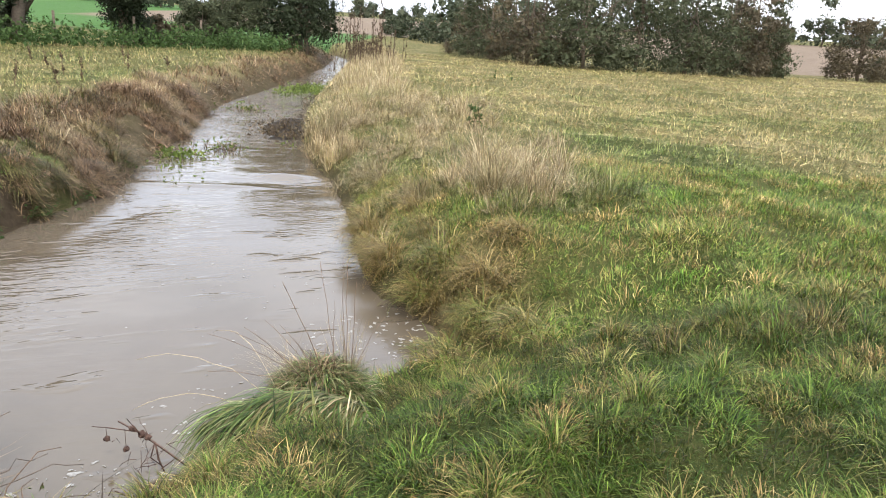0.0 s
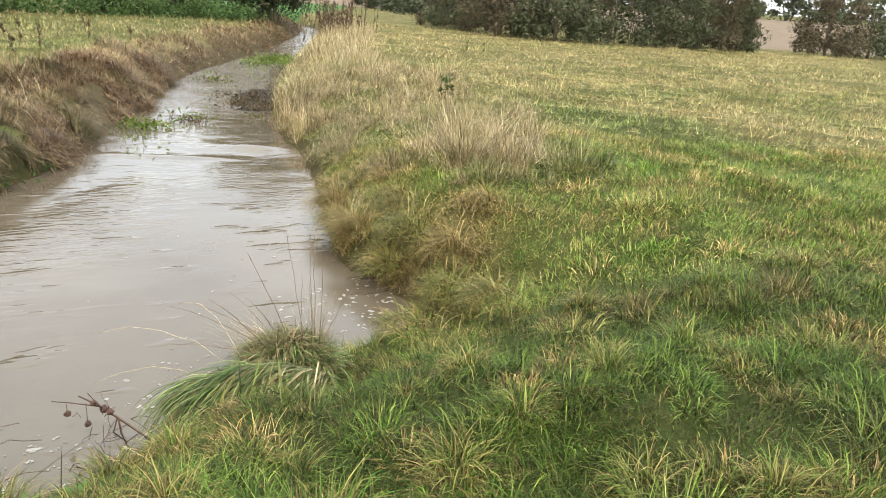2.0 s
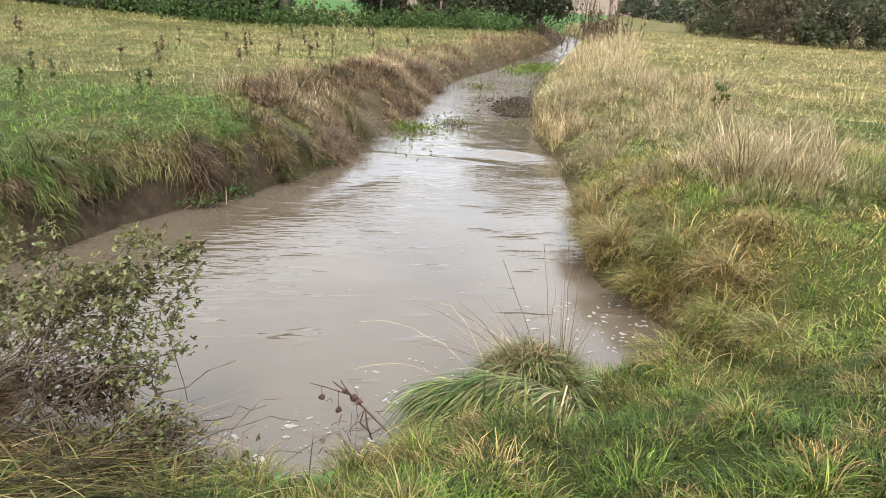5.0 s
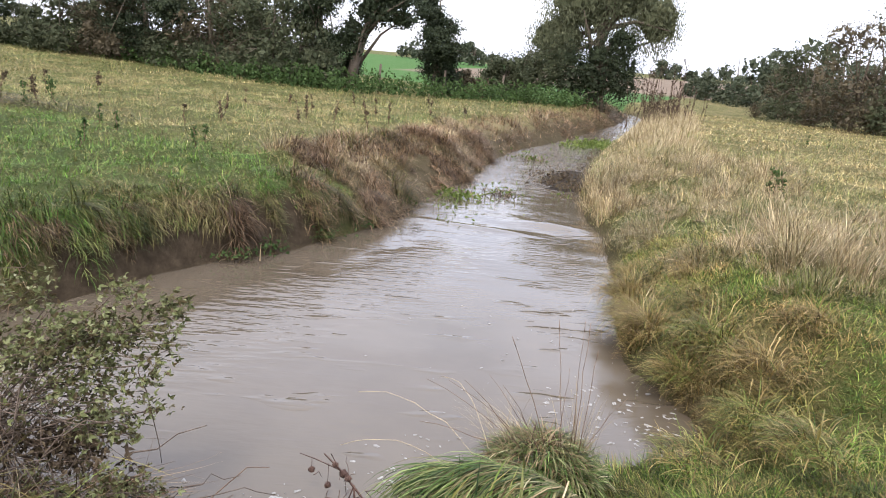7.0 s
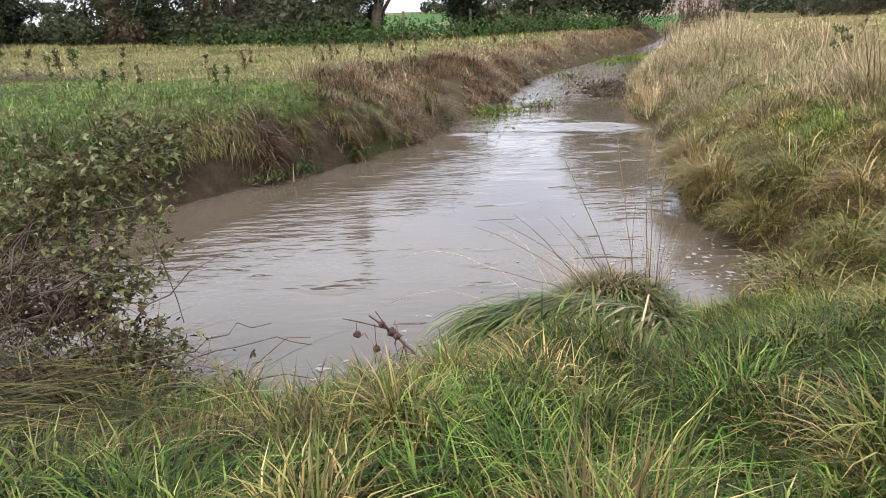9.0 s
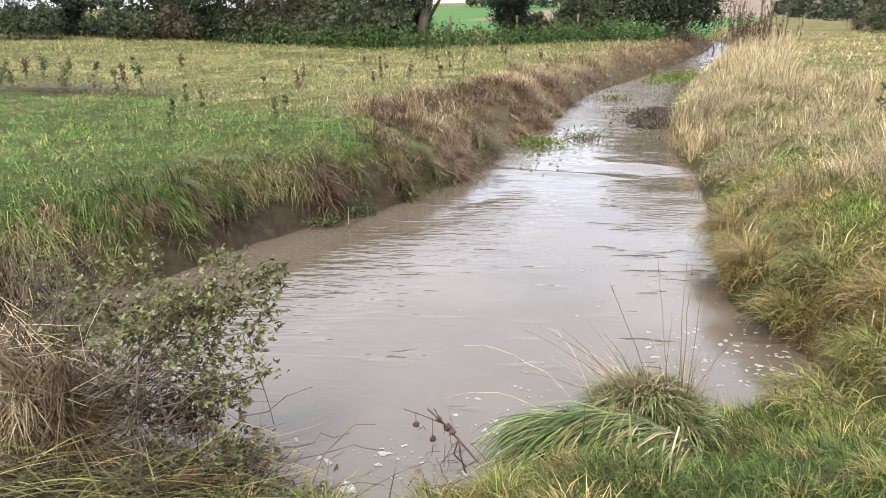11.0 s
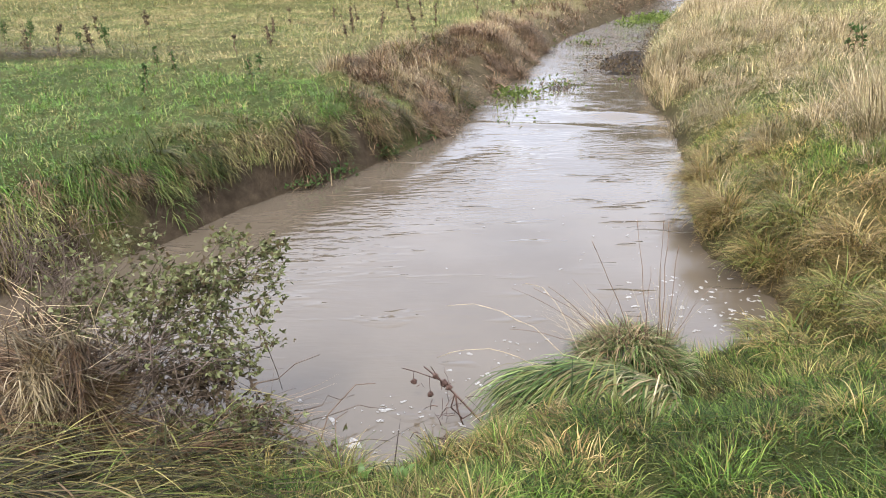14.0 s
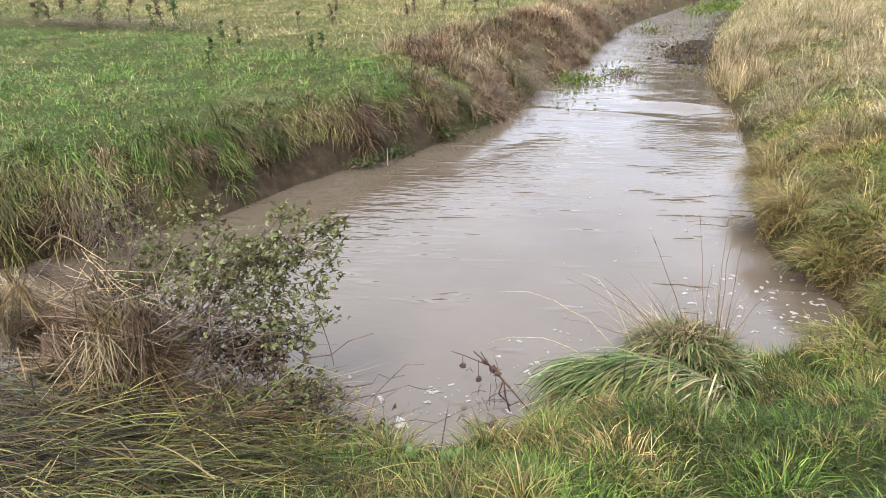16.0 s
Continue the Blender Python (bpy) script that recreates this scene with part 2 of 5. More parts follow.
BLEACHED = grass_material("bleached_grass_blades",
                          [(0.0, (0.075, 0.095, 0.028)), (0.5, (0.14, 0.16, 0.045)), (1.0, (0.24, 0.25, 0.09))],
                          [(0.0, (0.18, 0.125, 0.06)), (0.35, (0.36, 0.275, 0.145)), (0.7, (0.5, 0.4, 0.235)), (1.0, (0.68, 0.58, 0.38))])


def ground_material():
    m, nt, out = material("meadow_ground")
    n1, n2, n3 = noise_at(nt, 0.5, 5), noise_at(nt, 7, 6, 0.7), noise_at(nt, 55, 5, 0.75)
    d = maths(nt, "ADD", attr(nt, "dry"), maths(nt, "MULTIPLY", maths(nt, "SUBTRACT", n2, 0.5), 1.2))
    d = maths(nt, "ADD", d, maths(nt, "MULTIPLY", maths(nt, "SUBTRACT", n3, 0.5), 1.6))
    turf = ramp(nt, d, [(0.0, (0.035, 0.06, 0.014)), (0.3, (0.08, 0.1, 0.028)), (0.6, (0.17, 0.15, 0.06)), (0.85, (0.26, 0.21, 0.105)), (1.0, (0.33, 0.27, 0.15))])
    turf = mix(nt, ramp(nt, noise_at(nt, 28, 5, 0.75), [(0.36, (0.6, 0.6, 0.6)), (0.52, (0, 0, 0))]), turf, (0.07, 0.065, 0.024))
    turf = mix(nt, ramp(nt, noise_at(nt, 1.4, 6, 0.7), [(0.36, (0.55, 0.55, 0.55)), (0.54, (0, 0, 0))]), turf, (0.07, 0.07, 0.026))
    earth = ramp(nt, n2, [(0.3, (0.035, 0.026, 0.017)), (0.6, (0.075, 0.056, 0.036)), (0.8, (0.125, 0.095, 0.064))])
    turf = mix(nt, ramp(nt, noise_at(nt, 190, 3, 0.8), [(0.4, (0.7, 0.7, 0.7)), (0.54, (0, 0, 0))]), turf, (0.03, 0.034, 0.012))
    turf = mix(nt, ramp(nt, noise_at(nt, 240, 2, 0.7), [(0.6, (0, 0, 0)), (0.68, (0.7, 0.7, 0.7))]), turf, (0.24, 0.2, 0.08))
    c = mix(nt, attr(nt, "mud"), turf, earth)
    crop = ramp(nt, n1, [(0.3, (0.05, 0.11, 0.03)), (0.7, (0.068, 0.135, 0.04))])
    c = mix(nt, attr(nt, "crop"), c, crop)
    plough = ramp(nt, n1, [(0.3, (0.15, 0.115, 0.085)), (0.7, (0.2, 0.155, 0.115))])
    c = mix(nt, attr(nt, "plough"), c, plough)
    principled(nt, out, c, 0.85, bump(nt, maths(nt, "ADD", n3, n2), 0.8, 0.05), spec=0.05)
    return m


def water_material():
    m, nt, out = material("muddy_water")
    turn, squeeze = nt.nodes.new("ShaderNodeMapping"), nt.nodes.new("ShaderNodeMapping")
    turn.inputs["Rotation"].default_value = (0, 0, radians(-24))
    squeeze.inputs["Scale"].default_value = (0.32, 1.0, 1)
    nt.links.new(position(nt), turn.inputs["Vector"])
    nt.links.new(turn.outputs["Vector"], squeeze.inputs["Vector"])
    v = squeeze.outputs["Vector"]
    swell, wave, chop = noise_at(nt, 1.3, 2, 0.4, v), noise_at(nt, 7.5, 2, 0.45, v), noise_at(nt, 19, 2, 0.5, v)
    crescent = ramp(nt, noise_at(nt, 5.5, 2, 0.5, v), [(0.6, (0, 0, 0)), (0.72, (1, 1, 1))])
    patch = ramp(nt, noise_at(nt, 0.7, 3), [(0.4, (0.05, 0.05, 0.05)), (0.65, (0.45, 0.45, 0.45))])
    amount = attr(nt, "ripple")
    h = maths(nt, "ADD", maths(nt, "MULTIPLY", swell, 0.3), maths(nt, "MULTIPLY", amount, maths(nt, "ADD", wave, maths(nt, "MULTIPLY", chop, 0.3))))
    h = maths(nt, "ADD", h, maths(nt, "MULTIPLY", patch, maths(nt, "ADD", crescent, maths(nt, "MULTIPLY", chop, 0.25))))
    n = bump(nt, h, 0.5, 0.06)
    c = ramp(nt, noise_at(nt, 0.9, 5), [(0.3, (0.088, 0.07, 0.048)), (0.7, (0.116, 0.094, 0.068))])
    p = principled(nt, out, c, 0.02, n, spec=0.5)
    p.inputs["IOR"].default_value = 1.55
    return m


GROUND, STREAM = ground_material(), water_material()


def bark_material(name, a, b):
    m, nt, out = material(name)
    c = ramp(nt, noise_at(nt, 14, 5, 0.7), [(0.3, a), (0.7, b)])
    principled(nt, out, c, 0.9, bump(nt, noise_at(nt, 40, 4), 0.6, 0.02), spec=0.15)
    return m


BARK = bark_material("bark", (0.07, 0.055, 0.04), (0.16, 0.13, 0.1))
DEAD = bark_material("dead_stalks", (0.10, 0.06, 0.04), (0.22, 0.15, 0.1))
STRAW = bark_material("straw_stalks", (0.42, 0.32, 0.18), (0.6, 0.5, 0.33))


# ---- mesh helpers ----
def link_mesh(name, co, faces_flat, starts, material_, parent=None, label="", attrs=None, smooth=False, kind=""):
    me = bpy.data.meshes.new(name)
    co = np.asarray(co, np.float32).reshape(-1, 3)
    faces_flat, starts = np.asarray(faces_flat, np.int32), np.asarray(starts, np.int32)
    me.vertices.add(len(co))
    me.vertices.foreach_set("co", co.ravel())
    me.loops.add(len(faces_flat))
    me.loops.foreach_set("vertex_index", faces_flat)
    me.polygons.add(len(starts))
    me.polygons.foreach_set("loop_start", starts)
    if smooth:
        me.polygons.foreach_set("use_smooth", np.ones(len(starts), bool))
    for key, v in (attrs or {}).items():
        me.attributes.new(key, "FLOAT", "POINT").data.foreach_set("value", np.asarray(v, np.float32).ravel())
    me.update(calc_edges=True)
    me.materials.append(material_)
    ob = new(name, me)
    if parent:
        ob.parent = parent
    return tagged(ob, label, kind=kind)


def even_faces(n_things, verts_each, pattern):
    """Loops and starts for n copies of a small face pattern."""
    flat = np.concatenate([np.asarray(f) for f in pattern])
    sizes = np.array([len(f) for f in pattern])
    loops = (flat[None, :] + verts_each * np.arange(n_things)[:, None]).ravel()
    total = np.tile(sizes, n_things)
    return loops, np.concatenate([[0], np.cumsum(total)[:-1]])


def blade_arrays(p, az, tilt, bend, h, w, segs):
    """Tapered blades bent along an arc."""
    n, k = len(p), 2 * segs + 1
    co = np.empty((n, k, 3))
    d = np.stack([np.cos(az), np.sin(az)], 1)
    side = np.stack([-d[:, 1], d[:, 0]], 1)
    bend = np.where(np.abs(bend) < 0.05, 0.05, bend)
    for s in range(segs + 1):
        t = s / segs
        x, z = h * (1 - np.cos(bend * t)) / bend, h * np.sin(bend * t) / bend
        xx, zz = x * np.cos(tilt) + z * np.sin(tilt), z * np.cos(tilt) - x * np.sin(tilt)
        c = p + np.stack([d[:, 0] * xx, d[:, 1] * xx, zz], 1)
        if s == segs:
            co[:, 2 * segs] = c
        else:
            ww = (w * (1 - 0.75 * t * t) * 0.5)[:, None] * np.pad(side, ((0, 0), (0, 1)))
            co[:, 2 * s], co[:, 2 * s + 1] = c - ww, c + ww
    pattern = [(2 * s, 2 * s + 1, 2 * s + 3, 2 * s + 2) for s in range(segs - 1)] + [(2 * segs - 2, 2 * segs - 1, 2 * segs)]
    return co, pattern


def blades(name, p, az, tilt, bend, h, w, dry, material_, segs=2, parent=None, label="", tone=None):
    co, pattern = blade_arrays(p, az, tilt, bend, h, w, segs)
    loops, starts = even_faces(len(p), co.shape[1], pattern)
    return link_mesh(name, co, loops, starts, material_, parent, label, {"dry": np.repeat(dry, co.shape[1]), "tone": np.repeat(np.ones(len(p)) if tone is None else tone, co.shape[1])}, kind="stuff")


def tube(points, radii, sides=6):
    """Vertices and faces of a tapered tube along points."""
    pts = [Vector(q) for q in points]
    verts, faces = [], []
    for i, q in enumerate(pts):
        d = (pts[min(i + 1, len(pts) - 1)] - pts[max(i - 1, 0)]).normalized()
        u = d.orthogonal().normalized()
        v = d.cross(u)
        for k in range(sides):
            a = 2 * math.pi * k / sides
            verts.append(q + float(radii[i]) * (math.cos(a) * u + math.sin(a) * v))
    for i in range(len(pts) - 1):
        for k in range(sides):
            a, b = i * sides + k, i * sides + (k + 1) % sides
            faces.append((a, b, b + sides, a + sides))
    faces.append(tuple(range(sides))[::-1])
    faces.append(tuple((len(pts) - 1) * sides + k for k in range(sides)))
    return verts, faces


def tubes(name, runs, material_, parent=None, label="", sides=5):
    """One mesh of many tubes: runs of (points, radii)."""
    verts, flat, starts, n = [], [], [], 0
    for pts, rad in runs:
        v, f = tube(pts, rad, sides)
        for q in f:
            starts.append(len(flat))
            flat.extend(i + n for i in q)
        verts.extend(tuple(c) for c in v)
        n += len(v)
    return link_mesh(name, verts, flat, starts, material_, parent, label, smooth=True)


def thing(name, at, label, category, group="", kind=""):
    e = new(name)
    e.location = at
    e.empty_display_size = 0.1
    return tagged(e, label, category, group, kind)


def height(x, y):
    return float(land(np.array([x]), np.array([y]))[0][0])


# ---- ground and water ----
def axis(parts):
    return np.unique(np.round(np.concatenate([np.linspace(a, b, int(n) + 1) for a, b, n in parts]), 4))


gx = axis([(-2600, -400, 8), (-400, -70, 12), (-70, -26, 18), (-26, -9, 46), (-9, 2.2, 86), (2.2, 12, 20), (12, 60, 20), (60, 400, 12), (400, 2600, 8)])
gy = axis([(-2600, -200, 6), (-200, -12, 10), (-12, -1, 8), (-1, 9.5, 80), (9.5, 16, 36), (16, 30, 40), (30, 70, 44), (70, 300, 30), (300, 900, 12), (900, 3400, 10)])
X, Y = np.meshgrid(gx, gy)
Z, DN, DF, WET = land(X, Y)
near_mud = np.where(WET, 1, step(0.22, 0.05, DN) * 0.6)
left_mud = step(0.42, 0.18, DF) * step(9.5, 8, Y) * (fbm(X * 1.2, Y * 1.2, 31) > 0.35)
rough = step(1.1, 0.4, DF) * step(8.6, 10.0, Y) * np.where(WET | (DN < DF), 0, 0.8)
MUD = np.clip(np.maximum(np.maximum(near_mud, left_mud), rough), 0, 1)
R = np.hypot(X, Y)
left_of_hedge = (-0.62 * (X + 10) < (Y - 46)) & (X < -9)
CROP = np.where(left_of_hedge & (R > 42), step(42, 50, R), 0) * step(700, 500, R)
PLOUGH = ((X > -60) & (X < 6) & (Y > 118) & (Y < 255) & (X < -5 + 0.1 * (Y - 118))) | ((X > 24) & (Y > 58) & (Y < 215))
DRY = np.where(R > 260, 0.35 + 0.3 * fbm(X * 0.01, Y * 0.01, 8), dryness(X, Y, DN, DF))
ny, nx = X.shape
i = (np.arange(ny - 1)[:, None] * nx + np.arange(nx - 1)[None, :]).ravel()
quads = np.stack([i, i + 1, i + nx + 1, i + nx], 1)
ground = link_mesh("ground", np.stack([X, Y, Z], -1), quads.ravel(), np.arange(len(quads)) * 4, GROUND, None, "", {"dry": DRY, "mud": MUD, "crop": CROP, "plough": PLOUGH.astype(float)}, True)
tagged(ground, "wet grassy meadow ground cut by a stream", "ground", kind="structure")

wx, wy = axis([(-70, -12, 30), (-12, -7, 14), (-7, 0, 70), (0, 2, 3)]), axis([(-25, 0, 12), (0, 16, 200), (16, 40, 110), (40, 88, 30)])
WX, WY = np.meshgrid(wx, wy)
FLOW = step(9.5, 12, WY) * step(26, 14, WY)
WZ = WATER + 0.004 * (fbm(WX * 0.9 + 0.25 * WY, WY * 1.7, 41) - 0.5) + (0.004 + 0.013 * FLOW) * (fbm(WX * 2.6 + 0.9 * np.sin(WY), WY * 3.9, 43) - 0.5)
WZ += 0.045 * np.exp(-((WX + 2.9) / 0.55) ** 2 - ((WY - 11.6) / 0.22) ** 2) - 0.03 * np.exp(-((WX + 2.7) / 0.7) ** 2 - ((WY - 11.0) / 0.3) ** 2)
WZ += 0.02 * np.exp(-((WY - 10.6 - 0.12 * (WX + 4)) / 0.1) ** 2) * step(-5.2, -4.6, WX) * step(-1.8, -2.6, WX) * (0.4 + fbm(WX * 3, WY, 9))
WZ += 0.035 * step(13, 16, WY) * (fbm(WX * 3.3, WY * 1.9, 44) - 0.5)
WF = to_line(WX, WY, FAR_BANK)
RIP = 1.5 * step(0.7, 1.1, WF + 0.6 * (fbm(WX * 1.2, WY * 1.2, 46) - 0.5)) * step(2.6, 1.0, WF) * step(9.8, 8.5, WY) * (0.15 + 1.2 * fbm(WX * 0.8, WY * 0.8, 47)) + (0.2 * step(9.5, 11.5, WY) + 2.2 * step(14, 18, WY)) * (0.4 + fbm(WX * 0.9, WY * 0.6, 48))
ny, nx = WX.shape
i = (np.arange(ny - 1)[:, None] * nx + np.arange(nx - 1)[None, :]).ravel()
quads = np.stack([i, i + 1, i + nx + 1, i + nx], 1)
water = link_mesh("water", np.stack([WX, WY, WZ], -1), quads.ravel(), np.arange(len(quads)) * 4, STREAM, attrs={"ripple": RIP}, smooth=True)
tagged(water, "brown silty stream water with small ripples", "water", kind="structure")

# ---- trees and hedges ----
IVY = leafy("ivy_leaves", [(0.2, (0.026, 0.034, 0.02)), (0.6, (0.038, 0.05, 0.026)), (0.9, (0.058, 0.07, 0.036))], 0.1, 0.6, 0.5)
HEDGE = leafy("hedge_leaves", [(0.15, (0.05, 0.06, 0.034)), (0.45, (0.068, 0.08, 0.043)), (0.7, (0.086, 0.093, 0.05)), (0.95, (0.115, 0.108, 0.058))], 0.2, 0.6, 0.4)
RUSTY = leafy("rusty_hedge_leaves", [(0.15, (0.062, 0.052, 0.036)), (0.45, (0.09, 0.075, 0.048)), (0.7, (0.12, 0.098, 0.058)), (0.95, (0.16, 0.12, 0.068))], 0.2, 0.6, 0.4)
WILLOW = leafy("willow_leaves", [(0.15, (0.085, 0.095, 0.055)), (0.5, (0.13, 0.142, 0.08)), (0.9, (0.2, 0.205, 0.12))], 0.25, 0.6, 0.5)
NETTLE = leafy("nettle_leaves", [(0.15, (0.03, 0.06, 0.018)), (0.5, (0.06, 0.10, 0.03)), (0.9, (0.11, 0.17, 0.06))], 0.25)
FAR = leafy("far_tree_leaves", [(0.15, (0.04, 0.055, 0.035)), (0.5, (0.075, 0.09, 0.055)), (0.9, (0.12, 0.13, 0.085))], 0.2)


def leaf_cloud(rng, lobes, count, size, gaps=0.3, hang=0.0):
    """Leaves, each a bent quad, gathered in clumps on the shells of lobes (x, y, z, rx, ry, rz)."""
    vol = np.array([a[3] * a[4] + a[4] * a[5] + a[3] * a[5] for a in lobes])
    pick = rng.choice(len(lobes), count, p=vol / vol.sum())
    L = np.array(lobes)[pick]
    clumps = max(8, count // 14)
    cd = rng.normal(size=(clumps, 3))
    cd /= np.linalg.norm(cd, axis=1)[:, None]
    cr = 0.5 + 0.5 * rng.random(clumps) ** 0.6
    which = rng.integers(0, clumps, count)
    keep = rng.random(clumps)[which] > gaps * 0.5
    spread = rng.normal(size=(count, 3)) * 0.085
    p = L[:, :3] + L[:, 3:] * (cd[which] * cr[which][:, None] + spread)
    p[:, 2] -= hang * rng.random(count) ** 2
    p = p[keep]
    n = len(p)
    u = rng.normal(size=(n, 3))
    u /= np.linalg.norm(u, axis=1)[:, None]
    if hang:
        u[:, 2] = -1.2 - rng.random(n)
        u /= np.linalg.norm(u, axis=1)[:, None]
    v = np.cross(u, rng.normal(size=(n, 3)))
    v /= np.linalg.norm(v, axis=1)[:, None]
    s = size * (0.6 + 0.8 * rng.random(n))[:, None]
    ratio = 0.28 if hang else 0.62
    w = np.cross(u, v) * s * 0.12
    co = np.stack([p - u * s * 0.5, p + v * s * ratio * 0.5 + w, p + u * s * 0.5, p - v * s * ratio * 0.5 + w], 1)
    return co


def branches(rng, base, lobes, trunk_r):
    """A leaning trunk and limbs that reach into each lobe."""
    top = Vector((sum(a[0] for a in lobes) / len(lobes), sum(a[1] for a in lobes) / len(lobes), max(a[2] for a in lobes)))
    base = Vector(base)
    fork = base.lerp(top, 0.45)
    trunk = ([base - Vector((0, 0, 0.25)), base.lerp(fork, 0.5) + Vector((rng.normal() * 0.08, rng.normal() * 0.08, 0)), fork, top], [trunk_r * 1.25, trunk_r, trunk_r * 0.75, trunk_r * 0.15])
    limbs = []
    for a in lobes:
        for _ in range(1 if len(lobes) > 8 else 3):
            tip = Vector((a[0] + rng.normal() * a[3] * 0.55, a[1] + rng.normal() * a[4] * 0.55, a[2] + rng.normal() * a[5] * 0.55))
            root = base.lerp(top, 0.15 + 0.5 * rng.random())
            mid = root.lerp(tip, 0.5) + Vector((0, 0, 0.12 * (tip - root).length))
            limbs.append(([root, mid, tip], [trunk_r * 0.45, trunk_r * 0.25, trunk_r * 0.06]))
    return trunk, limbs


def tree(name, x, y, lobes, leaf, count, size, label, category="tree", group="", trunk_r=0.16, gaps=0.3, hang=0.0, seed=1):
    """lobes are given from the foot of the tree."""
    rng = np.random.default_rng(seed)
    z = height(x, y)
    e = thing(name, (x, y, z), label, category, group)
    trunk, limbs = branches(rng, (0, 0, 0), lobes, trunk_r)
    tubes("trunk", [trunk], BARK, e, sides=8)
    tubes("limb", limbs, BARK, e)
    inner = [(a[0], a[1], a[2], a[3] * 0.62, a[4] * 0.62, a[5] * 0.62) for a in lobes]
    co = np.concatenate([leaf_cloud(rng, lobes, count, size, gaps, hang), leaf_cloud(rng, inner, count // 4, size * 2.8, gaps * 0.3)])
    loops, starts = even_faces(len(co), 4, [(0, 1, 2, 3)])
    link_mesh("crown", co, loops, starts, leaf, e, kind="stuff")
    return e


def bush_lobes(rng, w, d, h, n):
    """Many small heads of foliage piled into a rounded, uneven bush."""
    out = [(0, 0, h * 0.3, w * 0.42, d * 0.42, h * 0.3)]
    for k in range(2 * n):
        a, t = 6.28 * rng.random(), rng.random()
        reach = 0.5 * math.sqrt(max(0.05, 1 - t ** 2.2))
        r = (0.13 + 0.12 * rng.random()) * (w + h) * 0.5
        out.append((w * reach * 0.8 * math.cos(a), d * reach * 0.8 * math.sin(a), max(r * 0.7, h * (0.12 + 0.74 * t) * (0.85 + 0.3 * rng.random())), r * (0.8 + 0.4 * rng.random()), r, r * (0.6 + 0.4 * rng.random())))
    for k in range(n):
        a = 6.28 * (k + rng.random()) / n
        r = 0.16 * w * (0.7 + 0.6 * rng.random())
        out.append((w * 0.4 * math.cos(a), d * 0.4 * math.sin(a), r * 0.8, r, r, r))
    return out


def aim(x, y, degrees, d):
    """A place d metres off, so many degrees to the left of straight ahead."""
    return x - d * math.sin(radians(degrees)), y + d * math.cos(radians(degrees))


rng = np.random.default_rng(3)
# left hedge, from the willow outwards
HEDGE_LEFT = [  # degrees, distance, width, height, kind
    (62, 47, 6.0, 9.0, "tall"), (55, 46, 2.8, 4.9, "ivy"), (50.5, 43, 5.5, 3.9, "bush"), (45, 41, 4.4, 7.6, "tall"), (40.5, 39, 4.5, 6.4, "bare"),
    (36, 36.5, 5.0, 4.6, "bush"), (38.4, 38.5, 5.0, 4.8, "bush"), (32.6, 36.5, 3.0, 8.6, "ivytall"), (23, 38.5, 3.4, 5.5, "ivy"), (58.5, 44, 5.0, 3.2, "bush"), (66, 46, 8, 8, "bush"), (72, 46, 8, 9, "tall"),
    (42.5, 39.5, 4.6, 4.0, "bush"), (47.5, 42, 4.6, 3.6, "bush"), (34, 36, 4.2, 3.4, "bush"), (31.2, 37.5, 3.0, 2.4, "bush"), (20.5, 41, 2.6, 1.8, "bush"), (17.5, 42, 3.0, 2.6, "bush"), (53, 45.5, 4, 2.6, "bush")]
for k, (deg, d, w, h, sort) in enumerate(HEDGE_LEFT):
    x, y = aim(-0.71, 1.26, deg, d)
    if sort == "bush":
        tree("hedge_bush", x, y, bush_lobes(rng, w, w * 0.7, h, 6), RUSTY if k % 3 == 1 else HEDGE, 5600, 0.105, "dense dark hedgerow bush with browning leaves", "bush", "field hedge", 0.06, 0.15, 0, 20 + k)
    elif sort == "bare":
        tree("hedge_tree", x, y, bush_lobes(rng, w, w * 0.7, h, 5), RUSTY, 3600, 0.11, "thin half-bare hedgerow tree losing its leaves", "tree", "field hedge", 0.1, 0.7, 0, 20 + k)
    else:
        lobes = [(0.17 * w * rng.normal(), 0.17 * w * rng.normal(), h * f, w * q * (0.8 + 0.4 * rng.random()), w * q, h * 0.11) for f, q in ((0.12, 0.34), (0.24, 0.36), (0.36, 0.38), (0.46, 0.4), (0.56, 0.36), (0.66, 0.36), (0.76, 0.3), (0.86, 0.26), (0.95, 0.16))]
        tree("ivy_clad_tree", x, y, lobes, IVY, 11000, 0.11, "dark tree wholly clad in ivy", "tree", "field hedge", 0.15, 0.1, 0, 20 + k)
back = np.random.default_rng(8)
for k, (deg, d, h) in enumerate([(35.2, 39.5, 6.8), (39.4, 41.5, 6.2), (43.6, 43.5, 6.6), (48.4, 45, 6.4)]):
    x, y = aim(-0.71, 1.26, deg, d)
    tree("hedge_bush", x, y, bush_lobes(back, 5.4, 3.8, h, 6), RUSTY if k == 1 else HEDGE, 5600, 0.105, "tall dark bush in the back of the hedgerow", "bush", "field hedge", 0.08, 0.15, 0, 90 + k)
x, y = aim(-0.71, 1.26, 30, 36.5)
tree("hedge_tree", x, y, [(0.1, 0, 2.6, 0.9, 0.9, 1.2), (1.0, 0.8, 4.0, 1.5, 1.4, 1.1), (1.9, 1.2, 4.7, 1.2, 1.1, 0.9), (0.9, 0.8, 5.8, 1.3, 1.2, 1.0), (2.2, 1.3, 3.6, 0.8, 0.8, 0.5)], IVY, 8000, 0.125,
     "leaning dark tree with an open spreading crown", "tree", "field hedge", 0.26, 0.55, 0, 61)
x, y = aim(-0.71, 1.26, 10.6, 44)
